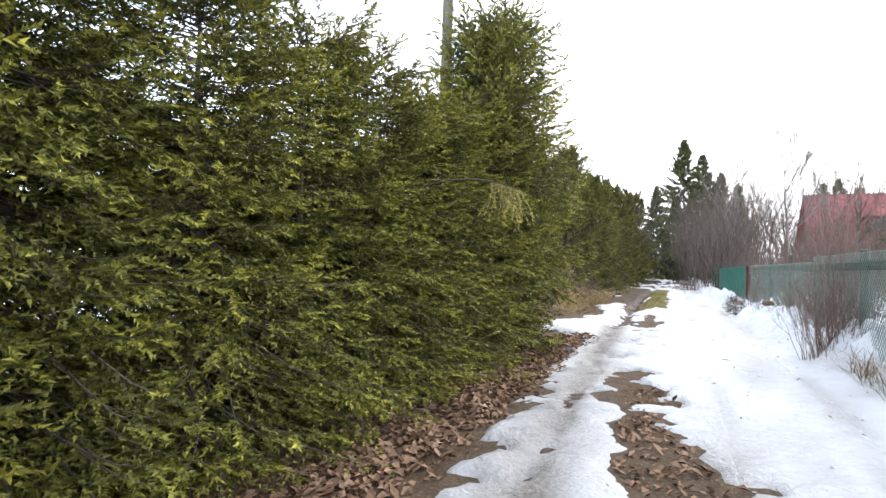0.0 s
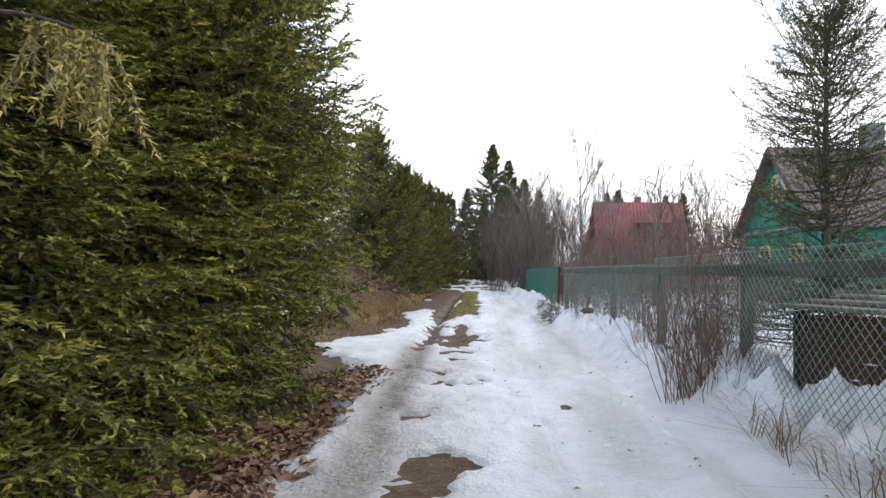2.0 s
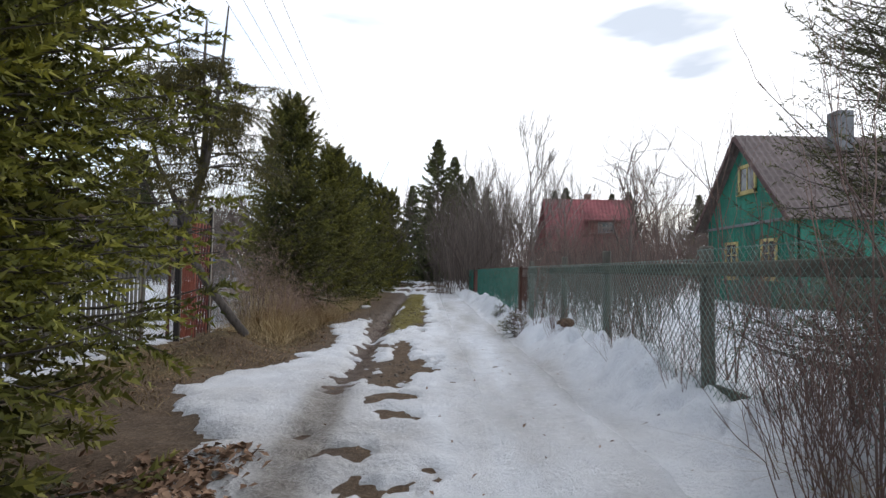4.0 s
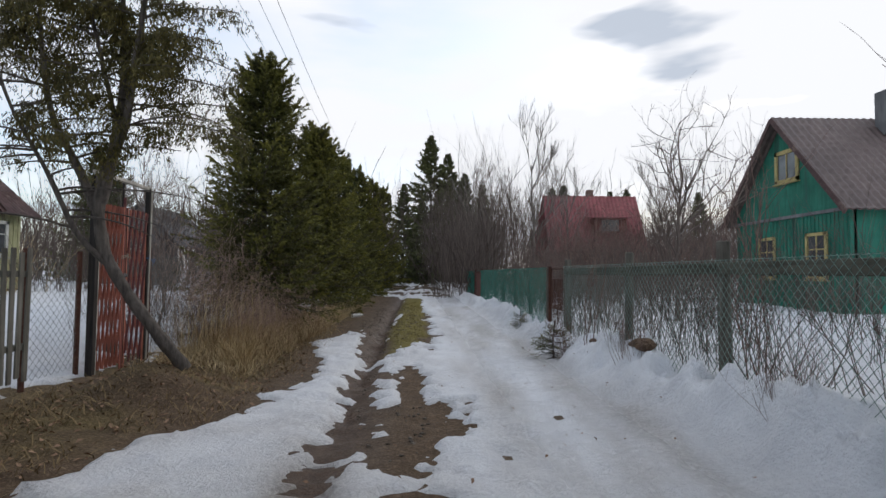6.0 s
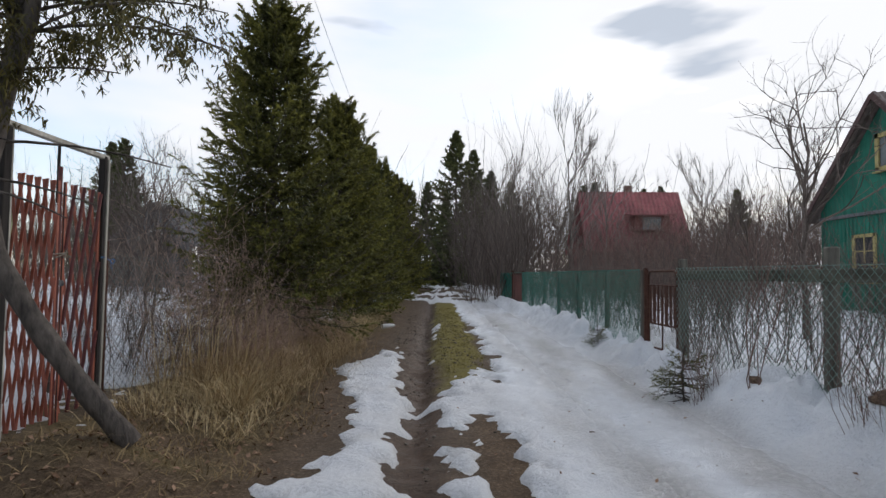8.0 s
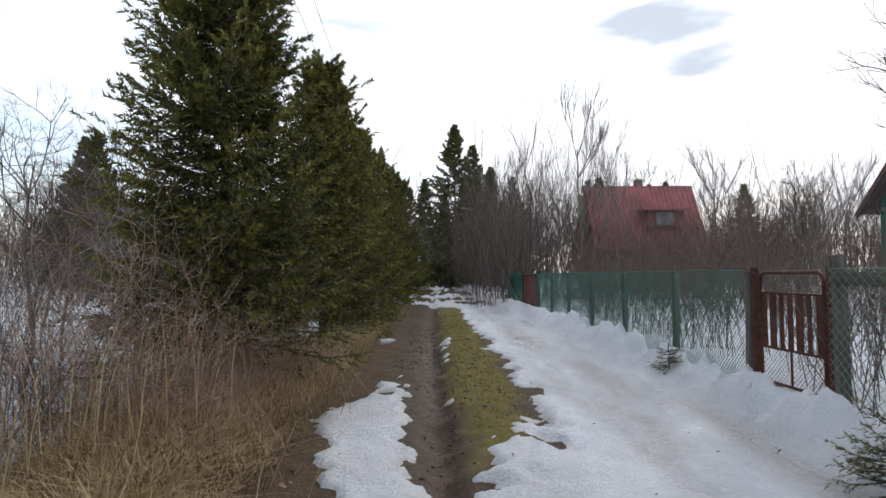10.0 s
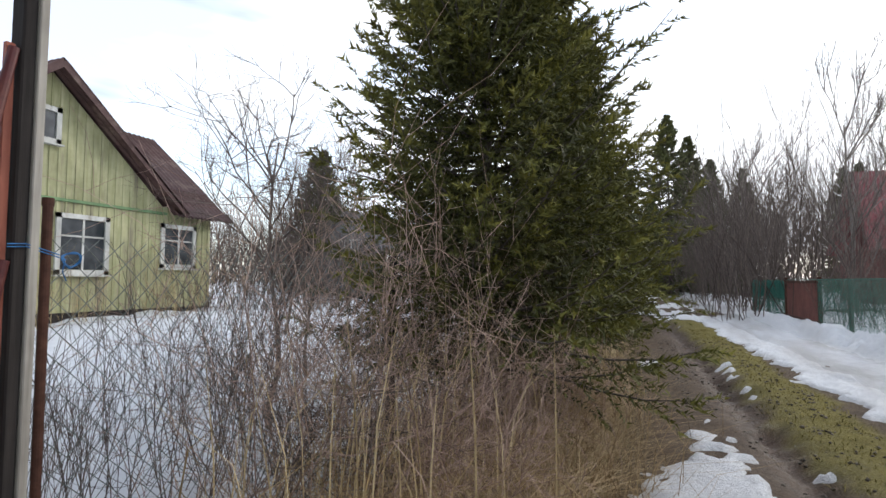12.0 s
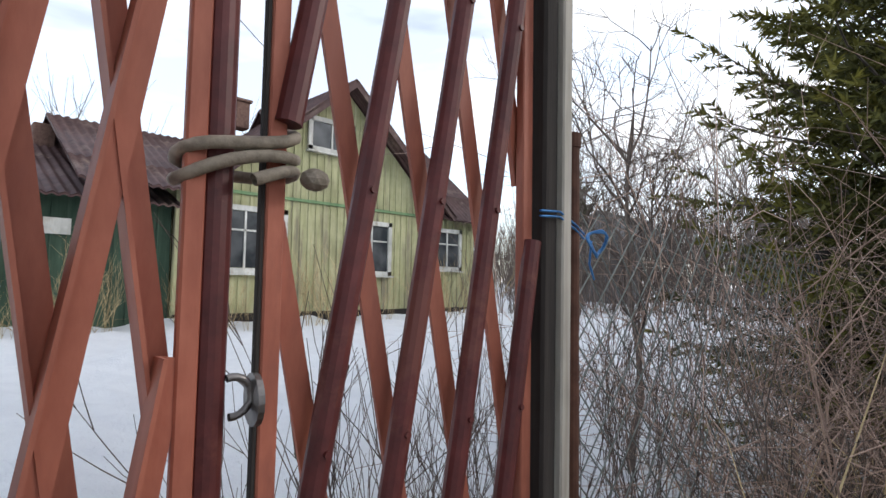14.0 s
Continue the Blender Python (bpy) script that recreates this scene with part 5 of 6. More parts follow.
box(bm, (13.2, RY - 2.0, 5.62), (3.0, 1.7, 0.1), (6, 0, 0), 0.01)
part("dormer_roof", bm, M_ROOFRED, dorm)
window(redh, (12.6, RY - 2.52, 4.65), (1, 0, 0), (0, -1, 0), 1.1, 0.65, M_GREYHOUSE, (2, 1), 0.08)
bm = bmesh.new()
box(bm, (12.4, RY + 0.3, 7.6), (0.5, 0.5, 0.8), None, 0.02)
part("chimney", bm, M_BRICK, redh)

# grey house beyond the yard
greyh = thing("grey_house", "small grey gabled house far behind the yard", "house")
part("wall", gable_wall(0, 0.2, -2.2, 2.2, 0.0, lambda y: 5.0 - 0.95 * abs(y), 1), M_GREYHOUSE, greyh).matrix_basis = Matrix.Translation((-17, 42, 0)) @ Matrix.Rotation(-math.pi / 2, 4, "Z")
for s in (-1, 1):
    part("roof", corrugated("roof", (-17 + s * 2.5, 41.7, 2.75), (0, 6, 0), (-s * 2.5, 0, 2.4), 0.2, 0.02), M_GREYHOUSE, greyh)
window(greyh, (-17.6, 41.98, 2.6), (1, 0, 0), (0, -1, 0), 1.2, 0.9, M_WHITE, (3, 1), 0.08)

# ---- utility pole and wires ----
upole = thing("utility_pole", "grey weathered wooden utility pole behind the spruce hedge", "pole", (-3.0, 10.3, 0.0))
bm = bmesh.new()
rod(bm, (0, 0, -0.2), (0.05, 0, 8.2), 0.115, 16, 0.085)
part("shaft", bm, M_POSTWOOD, upole)
bm = bmesh.new()
beam(bm, (-0.7, 0, 7.6), (0.75, 0, 7.6), 0.09, 0.09, 0.008)
part("crossarm", bm, M_POSTWOOD, upole)
for sx in (-0.6, -0.2, 0.25, 0.65):
    bm = bmesh.new()
    rod(bm, (sx, 0, 7.63), (sx, 0, 7.8), 0.035, 10, 0.02)
    part("insulator", bm, M_WHITE, upole)
wires = thing("overhead_wires", "thin black overhead wires running along the lane", "wire")
for sx in (-0.6, -0.2, 0.25, 0.65):
    pts = [(-3.0 + sx + t * (-3.2), 10.3 + t * 45, 7.75 - 1.0 * 4 * t * (1 - t) + 0.4 * t) for t in np.linspace(0, 1, 24)]
    part("wire", cable("wire", pts, 0.006, M_CABLE, 4), None, wires)
drop = thing("service_cable", "black service cable sagging towards the cottage", "wire")
pts = [(-2.95 - 10.9 * t, 10.3 + 12.6 * t, 7.4 - 1.6 * t - 0.5 * 4 * t * (1 - t)) for t in np.linspace(0, 1, 24)]
part("wire", cable("wire", pts, 0.008, M_CABLE, 5), None, drop)

# ---- thuja with leaning stems in front of the yard gate ----
def path_mesh(name, paths, mat, sides=8):
    chunks = []
    for pts, r0, r1 in paths:
        p = np.array(pts, float)
        t = np.linspace(0, len(p) - 1, 4 * len(p))
        q = np.stack([np.interp(t, np.arange(len(p)), p[:, k]) for k in range(3)], 1)
        for _ in range(2):
            q[1:-1] = (q[:-2] + 2 * q[1:-1] + q[2:]) / 4
        chunks.append(tubes([q], [np.linspace(r0, r1, len(q)) * (1 + 0.08 * np.sin(np.arange(len(q)) * 1.7))], sides))
    return mesh_from(name, *join(*chunks), mat, smooth=True)


thuja = thing("thuja_tree", "leaning multi-stemmed thuja with sparse hanging brownish sprays", "tree", (-2.42, 15.95, 0.38))
STEMS = [
    ([(0.1, 0.1, -0.12), (-0.08, 0, 0.16), (-0.42, -0.05, 0.62), (-0.68, -0.08, 1.05), (-0.76, -0.1, 1.5), (-0.72, -0.1, 1.9)], 0.068, 0.055),
    ([(-0.74, -0.1, 1.6), (-0.60, -0.08, 2.25), (-0.54, -0.05, 3.1), (-0.62, -0.05, 3.8), (-0.6, -0.05, 4.7)], 0.066, 0.014),
    ([(-0.73, -0.1, 1.8), (-0.50, -0.1, 2.4), (-0.40, -0.12, 3.2), (-0.3, -0.12, 4.1), (-0.25, -0.1, 4.9)], 0.055, 0.012),
    ([(-0.76, -0.1, 1.5), (-0.98, -0.12, 2.0), (-1.25, -0.15, 2.5), (-1.35, -0.2, 3.3), (-1.4, -0.2, 4.3)], 0.05, 0.012),
    ([(-0.62, -0.08, 0.95), (-0.9, -0.2, 1.25), (-1.15, -0.3, 1.9), (-1.5, -0.35, 2.5), (-1.8, -0.4, 3.4)], 0.035, 0.01),
    ([(-0.58, -0.08, 2.3), (-0.75, -0.1, 3.0), (-0.95, -0.12, 3.8), (-1.0, -0.1, 4.6)], 0.03, 0.008),
]
part("trunk", path_mesh("trunk", STEMS, M_BARK), None, thuja)
tr = np.random.default_rng(31)
limbs, sprays = [], []
for _ in range(92):
    st = STEMS[tr.integers(1, 6)][0]
    k = tr.uniform(0.8, len(st) - 1.1)
    i = int(k)
    a = np.array(st[i]) * (1 - (k - i)) + np.array(st[i + 1]) * (k - i)
    if a[2] > 4.1:
        continue
    ang = tr.choice([tr.uniform(-0.5, 0.5), tr.uniform(2.4, 3.9)], p=[0.62, 0.38])
    ln = tr.uniform(0.5, 1.35) * np.clip(1.75 - a[2] / 3.6, 0.42, 1.0)
    dirv = np.array([np.cos(ang), tr.uniform(-0.6, 0.6), tr.uniform(-0.05, 0.3)])
    t = np.linspace(0, 1, 6)[:, None]
    p = a + dirv * ln * t + np.array([0, 0, 1.0]) * (0.10 * ln * t - 0.28 * ln * t ** 2)
    limbs.append(p)
    for s in tr.uniform(0.2, 1.0, 15):
        q = a + dirv * ln * s + np.array([0, 0, 1.0]) * (0.10 * ln * s - 0.28 * ln * s * s)
        if q[2] > tr.uniform(1.75, 2.75):
            sprays.append(q)
for p in limbs:
    part("limb", mesh_from("limb", *tubes([p], [np.linspace(0.014, 0.004, 6)], 4), M_BARK), None, thuja)
sp = np.array(sprays)
n_s, k_s = len(sp), 46
hang = tr.uniform(0.08, 0.34, n_s)
slant = tr.normal(0, 0.45, (n_s, 1, 2))
f = tr.uniform(0, 1, (n_s, k_s))
fan = 0.02 + 0.045 * np.sin(np.pi * np.clip(f + 0.15, 0, 1))
pos = sp[:, None] + np.stack([tr.normal(0, 1, (n_s, k_s)) * fan + slant[..., 0] * hang[:, None] * f, tr.normal(0, 1, (n_s, k_s)) * fan + slant[..., 1] * hang[:, None] * f, 0.03 - 1.2 * hang[:, None] * f], -1)
pos = pos.reshape(-1, 3)
nd = np.stack([tr.normal(0, 0.5, len(pos)), tr.normal(0, 0.5, len(pos)), -np.abs(tr.normal(0.9, 0.3, len(pos)))], 1)
nd /= np.linalg.norm(nd, axis=1, keepdims=True)
wd = np.cross(nd, tr.normal(0, 1, (len(pos), 3)))
wd /= np.linalg.norm(wd, axis=1, keepdims=True)
V = np.stack([pos - wd * 0.007, pos + wd * 0.007, pos + nd * tr.uniform(0.035, 0.075, (len(pos), 1))], 1).reshape(-1, 3)
part("foliage", mesh_from("foliage", V, np.arange(len(V)).reshape(-1, 3), M_THUJA, np.repeat(tr.uniform(0.1, 1, len(pos)), 3)), None, thuja)

# dull half-bare conifer behind the right fence
DULL = conifer_meshes(5.0, 1.75, 301, 0.16, 14, 14, 10, 0.055, 0.014, M_NEEDLE_DRY, 0.06, z0=0.4, power=0.65, droop=(0, 52), gap=0.18, tw=0.46, lean_in=0.1, ragged=15.0)
plant_conifer("fir_tree", DULL, "half-bare dull conifer with dead lower twigs behind the fence", (5.2, 12.7), 20, 1.0)
plant_conifer("fir_tree", DULL, "dark conifer growing behind the board box", (5.9, 10.4), 140, 0.85)

# ---- shrubs and thickets ----
CLUMP = [shrub_stems(400 + i, 30, 1.3, 0.45, 0.0055, M_TWIG_RED, 3, 3, 0.3, 0.4) for i in range(2)]
for i, (x, y, s) in enumerate([(2.62, 10.3, 0.8), (2.82, 10.85, 0.75), (2.8, 9.95, 0.7), (2.9, 10.5, 0.85), (2.75, 14.0, 0.55), (2.55, 16.4, 0.6), (2.2, 18.2, 0.5), (2.9, 12.6, 0.6), (3.25, 11.4, 0.8)]):
    b = thing("bare_shrub", "leafless clump of thin dark stems standing in the snowbank", "shrub", (x, y, float(ground_z(x, y)) + 0.12), 60 * i, "fence shrubs")
    b.scale = (s, s, s)
    for me in CLUMP[i % 2]:
        part("stem", me, None, b)
SAPLING = [shrub_stems(420 + i, 5, 3.2, 0.16, 0.012, M_TWIG_RED, 3, 3, 0.15, 0.5) for i in range(2)]
for i, (x, y, s) in enumerate([(2.75, 10.3, 0.68), (3.5, 13.2, 0.8), (2.45, 17.7, 0.55), (3.6, 15.8, 0.75), (4.4, 17.5, 0.8)]):
    b = thing("sapling", "slender leafless sapling with reddish twigs beside the fence", "shrub", (x, y, float(ground_z(x, y)) + 0.1), 95 * i, "saplings")
    b.scale = (s, s, s)
    for me in SAPLING[i % 2]:
        part("stem", me, None, b)


def thicket(name, seed, spots, height, mat, label, stems=26, foot=0.9, radius=0.009, depth=3, kids=3, lean=0.22, wild=0.38, wob=0.16, pts=3, y_min=-1e9, x_max=1e9):
    """A tangle of bare stems over many spots, one object."""
    r = np.random.default_rng(seed)
    chunks = []
    for x, y, s in spots:
        a = r.uniform(0, 2 * np.pi, stems)
        rad = foot * np.sqrt(r.uniform(0, 1, stems)) * max(s, 0.6)
        sx, sy_ = x + np.cos(a) * rad, y + np.sin(a) * rad
        st = np.stack([sx, sy_, ground_z(sx, sy_)], 1)
        di = np.stack([r.normal(0, lean, stems), r.normal(0, lean, stems), np.ones(stems)], 1)
        p, q = bare_branches(r, st, di, height * s * 0.7, radius * s, depth, kids, wild, 0.35 if lean < 0.3 else 0.05, pts=pts, wob=wob)
        ok = (p[..., 1].min(1) > y_min) & (p[..., 0].max(1) < x_max)
        chunks.append(tubes(p[ok], q[ok], 3))
    ob = part(name, mesh_from(name, *join(*chunks), mat), None)
    return tagged(ob, label, "thicket", kind="stuff")


tg = np.random.default_rng(55)
thicket("hedge_thicket", 500, [(3.5 + 0.9 * tg.random() + float(bend(y)), y, tg.uniform(0.8, 1.15)) for y in np.arange(15.5, 34, 0.7)], 1.55, M_TWIG, "tangled leafless brown bushes behind the fence in snow", 24, 0.5, 0.006)
thicket("garden_thicket", 501, [(tg.uniform(4.8, 15), tg.uniform(30, 46), tg.uniform(0.7, 1.25)) for _ in range(54)], 3.4, M_TWIG_RED, "reddish-brown leafless garden thicket", 14, 1.5, 0.013, 3, 4, 0.3, 0.5)
thicket("lane_thicket", 502, [(0.9 + float(bend(y)) + tg.uniform(0.9, 5.2), y, tg.uniform(0.6, 1.2)) for y in np.arange(36.5, 62, 0.6)], 5.6, M_TWIG, "tall grey-brown leafless alder thicket beside the far lane", 10, 1.4, 0.017, 3, 4, 0.26, 0.5)
thicket("far_thicket", 503, [(tg.uniform(14, 60), tg.uniform(34, 75), tg.uniform(0.8, 1.5)) for _ in range(60)], 5.5, M_TWIG, "grey-brown leafless woodland in the distance", 9, 2.0, 0.03)
thicket("yard_thicket", 504, [(tg.uniform(-34, -5), tg.uniform(33, 62), tg.uniform(0.8, 1.4)) for _ in range(60)], 5.0, M_TWIG, "dim brown leafless woodland behind the yard", 9, 1.8, 0.028)
thicket("far_woods", 505, [(x, tg.uniform(75, 110), tg.uniform(0.9, 1.5)) for x in np.linspace(-110, 110, 110)], 9.0, M_TWIG, "brown leafless forest edge on the horizon", 15, 3.2, 0.07, 3, 2)
thicket("cottage_bushes", 506, [(tg.uniform(-13.4, -12.2), tg.uniform(15.5, 29), tg.uniform(0.6, 1.1)) for _ in range(14)], 1.7, M_STRAW, "dry thin bushes in front of the cottage wall", 14, 0.6, 0.007)
thicket("yard_gate_shrub", 507, [(-4.3, 17.65, 0.7), (-4.25, 18.1, 0.6), (-4.4, 18.5, 0.7), (-4.3, 19.0, 0.85), (-4.3, 19.5, 0.9)], 1.45, M_TWIG, "leafless shrub behind the wire fence", 18, 0.35, 0.005, 3, 3, 0.2, 0.36, 0.14, 4)
thicket("bramble_thicket", 508, [(-3.42 + tg.uniform(-0.4, 0.4), y, tg.uniform(0.75, 1.1)) for y in np.arange(18.7, 22.4, 0.2)], 2.0, M_BRAMBLE, "dense reddish bramble thicket along the yard fence", 12, 0.4, 0.0042, 3, 4, 0.4, 0.75, 0.34, 4, 18.0, -2.2)
thicket("bramble_thicket", 509, [(-3.3 + tg.uniform(-0.3, 0.2), y, tg.uniform(0.8, 1.1)) for y in np.arange(18.5, 19.5, 0.22)], 1.35, M_TWIG, "grey leafless stems along the yard fence", 12, 0.35, 0.0036, 3, 3, 0.35, 0.6, 0.25, 4, 18.0, -2.4)
thicket("bramble_thicket", 513, [(-2.75 + tg.uniform(-0.35, 0.25), y, tg.uniform(0.7, 1.1)) for y in np.arange(18.9, 22.6, 0.26)], 1.05, M_BRAMBLE, "low arching reddish bramble stems at the foot of the spruce", 12, 0.35, 0.0036, 3, 4, 0.55, 0.8, 0.3, 4, 18.3, -1.95)
thicket("right_scrub", 510, [(tg.uniform(5, 11), tg.uniform(15, 27), tg.uniform(0.6, 1.2)) for _ in range(22)], 1.7, M_TWIG, "low leafless garden scrub in the snow", 18, 0.7, 0.009)
thicket("yard_scrub", 512, [(tg.uniform(-17, -6), tg.uniform(28, 36), tg.uniform(0.7, 1.2)) for _ in range(34)], 2.6, M_TWIG, "brown leafless scrub across the snowy yard", 16, 1.0, 0.012)
thicket("left_backwoods", 511, [(tg.uniform(-60, -24), tg.uniform(10, 40), tg.uniform(0.8, 1.4)) for _ in range(40)], 5.5, M_TWIG, "leafless woodland beyond the cottage", 9, 2.2, 0.03)


# ---- dry grass, leaves, small things ----
def blades(name, seed, xs, ys, hmin, hmax, wide, lean, mat, label, category):
    r = np.random.default_rng(seed)
    n = len(xs)
    z = ground_z(xs, ys) - 0.01
    h = r.uniform(hmin, hmax, n)
    a = r.uniform(0, 2 * np.pi, n)
    d = np.stack([np.cos(a), np.sin(a), 0 * a], 1)
    sd = np.stack([-np.sin(a), np.cos(a), 0 * a], 1) * (wide * r.uniform(0.6, 1.4, n))[:, None]
    b = np.stack([xs, ys, z], 1)
    ln = (lean * r.uniform(0.2, 1.6, n) * h)[:, None]
    m = b + d * ln * 0.35 + np.array([0, 0, 1.0]) * (h * 0.6)[:, None]
    t = b + d * ln * 1.1 + np.array([0, 0, 1.0]) * (h * np.clip(1.05 - 0.3 * ln[:, 0], 0.4, 1.05))[:, None]
    V = np.stack([b - sd, b + sd, m + sd * 0.8, m - sd * 0.8, t + sd * 0.15, t - sd * 0.15], 1).reshape(-1, 3)
    i = np.arange(n)[:, None] * 6
    F = np.concatenate([i + np.array([[0, 1, 2, 3]]), i + np.array([[3, 2, 4, 5]])])
    return tagged(part(name, mesh_from(name, V, F, mat), None), label, category, kind="stuff")


gr = np.random.default_rng(71)
# tall straw at the foot of the brambles
n = 10500
yy = 17.7 + 13.3 * gr.uniform(0, 1, n) ** 1.5
xx = bend(yy) - 1.68 - np.abs(gr.normal(0, 0.42, n)) - 0.25 * step(21, 19, yy)
ok = value_noise(xx, yy, 0.5, 81) > -0.45
blades("verge_grass", 72, xx[ok], yy[ok], 0.1, 0.42, 0.0032, 1.3, M_STRAW, "tall dry yellow grass on the lane's verge", "grass")
n = 360
yy = gr.uniform(17.9, 21.8, n)
xx = -3.0 + gr.normal(0, 0.3, n)
blades("reed_grass", 73, xx, yy, 0.5, 1.3, 0.0035, 0.4, M_STRAW, "tall dry reed stalks among the brambles", "grass")
n = 9000
yy = gr.uniform(12.6, 20.5, n)
xx = gr.uniform(-3.6, -0.9, n)
ok = (bare(xx, yy) > 0.12) & (value_noise(xx, yy, 0.6, 82) > -0.35) & (xx - bend(yy) < -0.9)
n2 = 3000
yb = gr.uniform(16.9, 19.6, n2)
xb = gr.uniform(-3.45, -2.0, n2)
kb = (value_noise(xb, yb, 0.4, 83) > -0.5) & (((xb + 3.03) ** 2 + (yb - 16.7) ** 2) > 0.35)
blades("straw_tufts", 76, xb[kb], yb[kb], 0.06, 0.24, 0.003, 1.5, M_STRAW, "tufts of dry straw in front of the brambles", "grass")
M_MAT = stemmy("matted_brown_grass", (0.11, 0.072, 0.036), (0.33, 0.235, 0.12))
blades("matted_grass", 74, xx[ok], yy[ok], 0.02, 0.09, 0.004, 2.2, M_MAT, "matted dry grass on the bare verge", "grass")
n = 5200
yy = gr.uniform(18.2, 22.6, n)
xx = -2.75 + gr.normal(0, 0.36, n)
M_OLDSTRAW = stemmy("weathered_straw", (0.20, 0.13, 0.07), (0.50, 0.36, 0.20))
blades("bent_straw", 78, xx, yy, 0.15, 0.6, 0.0028, 1.3, M_OLDSTRAW, "bent weathered straw tangled under the brambles", "grass")
n = 1500
yy = gr.uniform(7.6, 11.0, n)
xx = gr.uniform(2.72, 3.1, n)
ok = value_noise(xx, yy, 0.5, 84) > -0.2
blades("dead_grass", 77, xx[ok], yy[ok], 0.22, 0.5, 0.003, 1.4, M_MAT, "tangle of dead brown grass along the fence foot", "grass")
n = 5200
yy = gr.uniform(19.8, 33, n)
xx = bend(yy) + gr.uniform(-0.25, 0.62, n)
ok = bare(xx, yy) > 0.1
M_MOSS = stemmy("olive_turf_blades", (0.12, 0.10, 0.025), (0.29, 0.235, 0.075))
blades("turf_strip", 75, xx[ok], yy[ok], 0.015, 0.05, 0.004, 1.2, M_MOSS, "short olive turf on the lane's middle ridge", "grass")


def leaf_litter(name, seed, xs, ys, size, label):
    r = np.random.default_rng(seed)
    n = len(xs)
    c = np.stack([xs, ys, np.maximum(ground_z(xs, ys), ground_z(xs, ys) + snow_depth(xs, ys)) + r.uniform(0.003, 0.03, n)], 1)
    a, tilt = r.uniform(0, 2 * np.pi, n), r.normal(0, 0.4, n)
    u = np.stack([np.cos(a), np.sin(a), tilt], 1)
    v = np.stack([-np.sin(a), np.cos(a), r.normal(0, 0.4, n)], 1)
    s = (size * r.uniform(0.6, 1.4, n))[:, None]
    up = np.array([0, 0, 1.0]) * s * r.uniform(0.1, 0.5, (n, 1))
    V = np.stack([c - u * s, c - v * s * 0.55 + up, c + u * s, c + v * s * 0.55 + up], 1).reshape(-1, 3)
    i = np.arange(n)[:, None] * 4
    F = np.concatenate([i + np.array([[0, 1, 2]]), i + np.array([[0, 2, 3]])])
    return tagged(part(name, mesh_from(name, V, F, M_LEAF), None), label, "leaves", kind="stuff")


n = 6500
yy = gr.uniform(1.8, 11.5, n)
xx = -0.35 - 0.03 * (yy - 4) - np.abs(gr.normal(0, 0.45, n)) + gr.normal(0, 0.08, n)
leaf_litter("leaf_litter", 90, xx, yy, 0.034, "brown fallen leaves under the spruce hedge")
n = 1300
yy = gr.uniform(2.5, 7.5, n)
xx = bend(yy) + gr.uniform(0.5, 1.35, n)
ok = bare(xx, yy) > 0.0
leaf_litter("leaf_litter", 91, xx[ok], yy[ok], 0.03, "brown fallen leaves on the lane's muddy strip")
n = 170
yy = gr.uniform(3, 20, n)
xx = bend(yy) + gr.uniform(-0.3, 2.7, n)
leaf_litter("scattered_leaves", 92, xx, yy, 0.017, "single brown leaves scattered on the snow")
n = 1500
yy = gr.uniform(13, 20, n)
xx = gr.uniform(-3.4, -1.3, n)
ok = bare(xx, yy) > 0.1
leaf_litter("leaf_litter", 93, xx[ok], yy[ok], 0.022, "brown leaf scraps on the grassy verge")

bottle = thing("plastic_bottle", "white crushed plastic bottle lying on the muddy verge", "bottle", (-1.92, 25.7, 0.08), 35)
M_BOTTLE = simple("dirty_white_plastic", (0.55, 0.54, 0.52), (0.75, 0.74, 0.72), 10, 0.45)
bm = bmesh.new()
rod(bm, (-0.16, 0, 0), (0.08, 0, 0.01), 0.055, 12, 0.05)
rod(bm, (0.08, 0, 0.01), (0.15, 0, 0.015), 0.05, 12, 0.02)
part("body", bm, M_BOTTLE, bottle)
bm = bmesh.new()
rod(bm, (0.15, 0, 0.015), (0.18, 0, 0.017), 0.02, 10)
part("cap", bm, M_BOTTLE, bottle)

# stones and twigs on the track
sr = np.random.default_rng(95)
chunks = []
for _ in range(1500):
    y = sr.uniform(14, 30)
    x = float(bend(y)) + sr.uniform(-1.0, 0.5)
    if bare(np.array(x), np.array(y)) < 0.12:
        continue
    r = sr.uniform(0.005, 0.026)
    c = np.array([x, y, float(ground_z(x, y)) + r * 0.2])
    base = np.array([(1, 0, 0), (-1, 0, 0), (0, 1, 0), (0, -1, 0), (0, 0, 0.7), (0, 0, -0.7)]) * r * sr.uniform(0.6, 1.3, (6, 1))
    chunks.append((base + c, np.array([(0, 2, 4), (2, 1, 4), (1, 3, 4), (3, 0, 4), (2, 0, 5), (1, 2, 5), (3, 1, 5), (0, 3, 5)])))
M_STONE = stemmy("clods_and_stones", (0.045, 0.035, 0.027), (0.20, 0.17, 0.14))
tagged(part("gravel", mesh_from("gravel", *join(*chunks), M_STONE), None), "small stones and mud clods on the track", "gravel", kind="stuff")

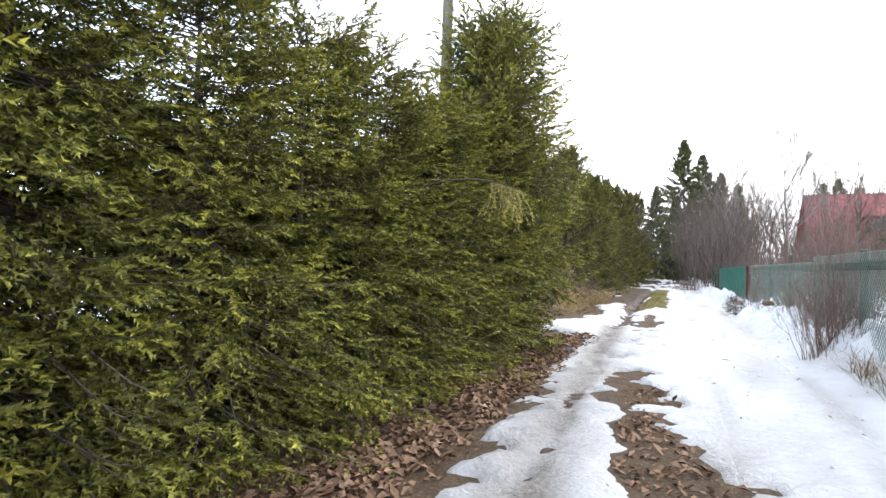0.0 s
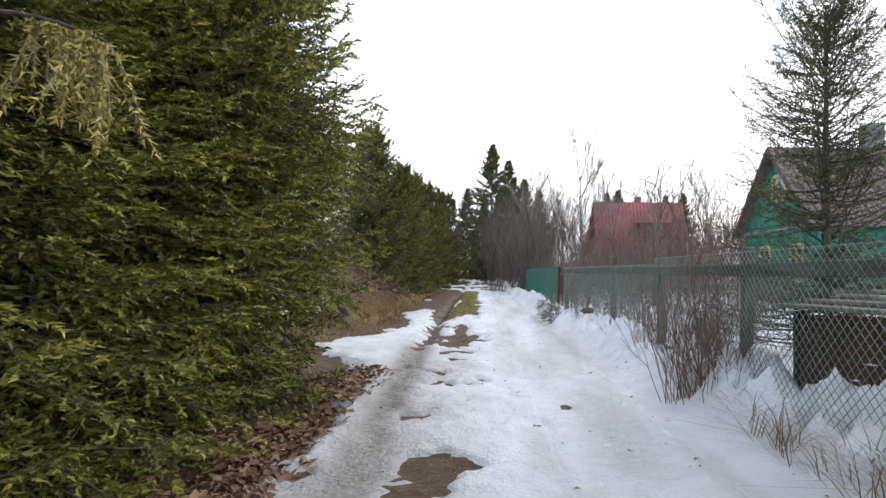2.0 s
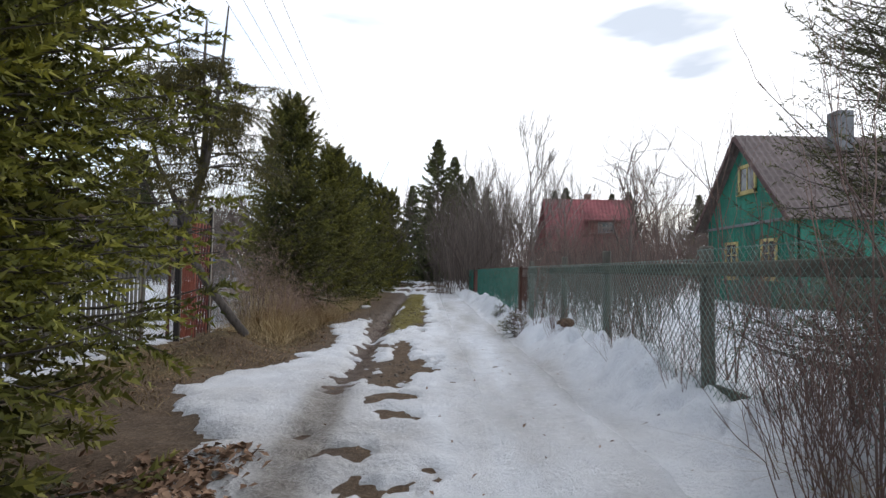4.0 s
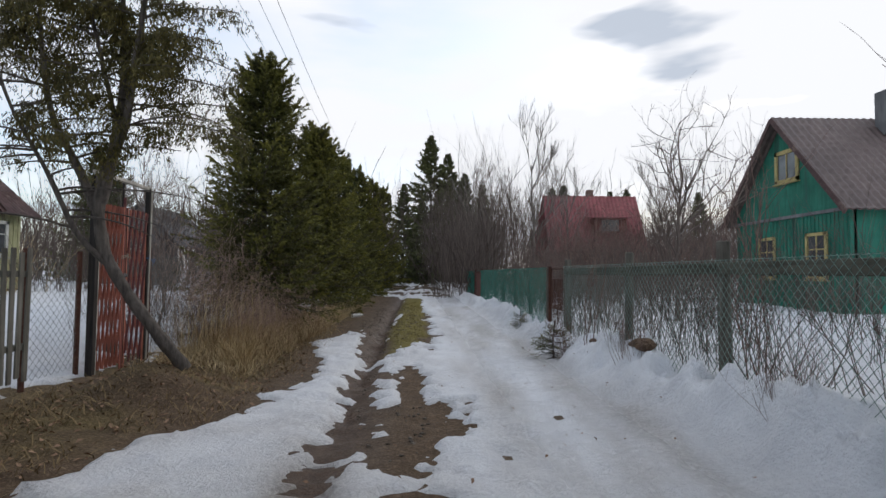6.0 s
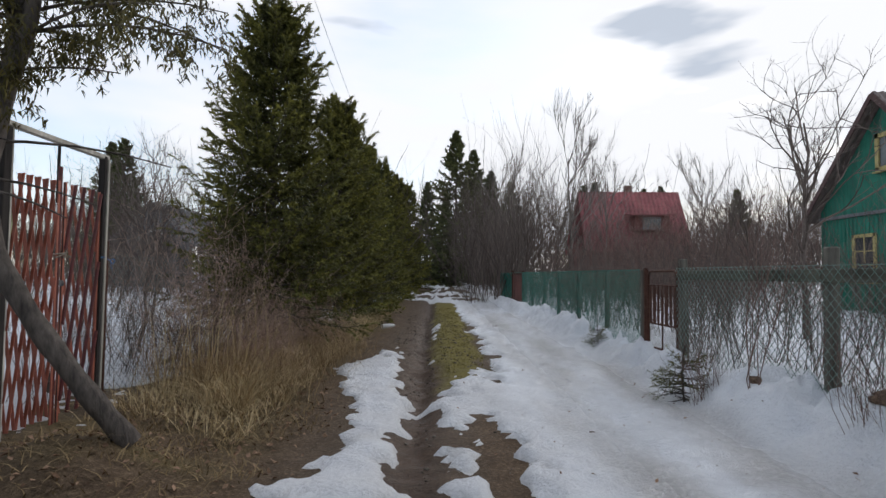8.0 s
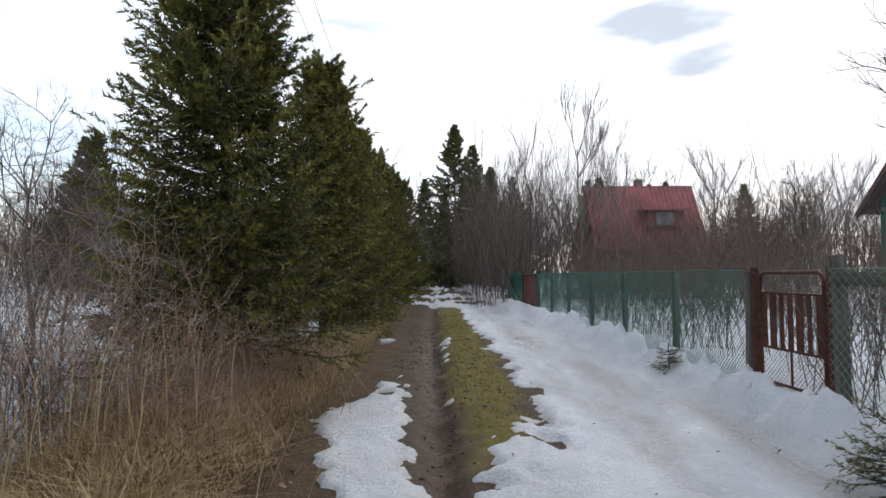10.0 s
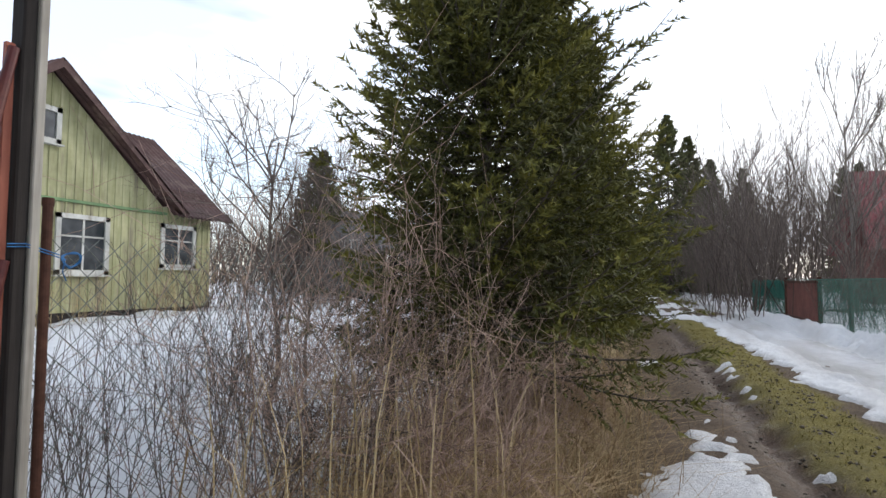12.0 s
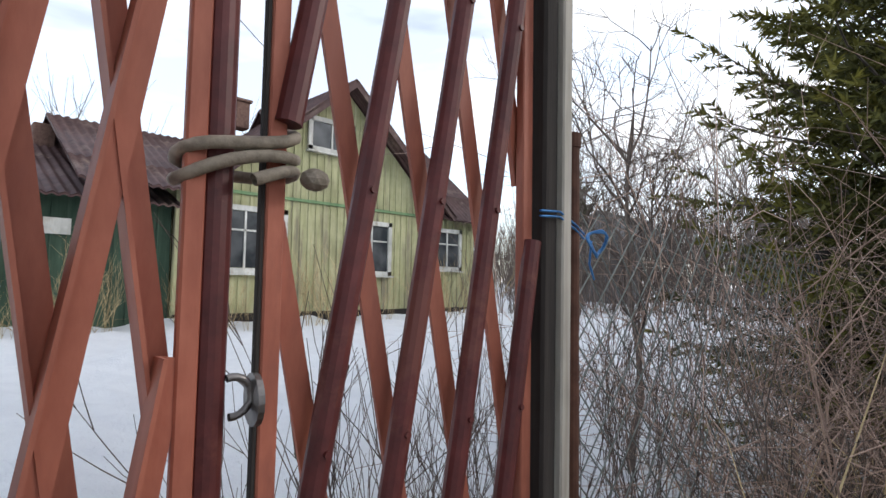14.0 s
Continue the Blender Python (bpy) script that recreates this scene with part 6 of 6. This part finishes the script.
# spruce seedlings and earth clods in the snowbank
SEEDLING = conifer_meshes(0.62, 0.3, 610, 0.06, 6, 6, 11, 0.028, 0.008, M_NEEDLE_DARK, 0.008, z0=0.08, power=0.8, droop=(-10, 30))
for i, (x, y, s) in enumerate([(2.08, 18.45, 1.0), (2.15, 22.2, 0.6)]):
    t = plant_conifer("spruce_seedling", SEEDLING, "small dark spruce seedling poking out of the snowbank", (x, y), 70 * i, s, "seedlings", "seedling")
    t.location.z = top_z(x, y) - 0.03
M_EARTH = simple("frozen_leafy_earth", (0.06, 0.04, 0.028), (0.27, 0.18, 0.12), 26, 0.95, None, 1.0, 0.03)


def clod(name, label, at, size, seed, mat):
    """A rough lump: a sphere pushed in and out at two scales."""
    bm = bmesh.new()
    bmesh.ops.create_icosphere(bm, subdivisions=4, radius=1.0)
    for v in bm.verts:
        p = v.co
        k = 1 + 0.22 * float(value_noise(p.x * 2 + p.z, p.y * 2 - p.z, 0.9, seed)) + 0.12 * float(value_noise(p.x * 3 - p.z, p.y * 3 + 2 * p.z, 0.3, seed + 3))
        v.co = Vector((p.x * size[0], p.y * size[1], p.z * size[2])) * k
    ob = part(name, bm, mat)
    ob.location = at
    return tagged(ob, label, "clod", "clods in the snow")


for i, (x, y, w) in enumerate([(2.62, 16.35, 0.12), (2.66, 16.62, 0.09), (2.52, 17.9, 0.08)]):
    clod("earth_clod", "brown clod of earth and dead leaves showing through the snowbank", (x, y, top_z(x, y) - 0.03), (w, w * 1.5, w * 0.6), 620 + i, M_EARTH)

# broken stump in the yard just behind the gate
stump = thing("tree_stump", "dark splintered stump low in the yard snow", "stump", (-4.25, 17.95, top_z(-4.25, 17.95) - 0.05))
bm = bmesh.new()
rod(bm, (0, 0, -0.1), (0.01, 0.01, 0.16), 0.09, 14, 0.075)
part("base", bm, M_BARK, stump)
for i in range(7):
    a = 0.9 * i
    bm = bmesh.new()
    rod(bm, (0.05 * math.cos(a), 0.05 * math.sin(a), 0.08), (0.08 * math.cos(a), 0.09 * math.sin(a), 0.22 + 0.07 * math.sin(2.3 * i)), 0.028, 6, 0.006)
    part("splinter", bm, M_BARK, stump)
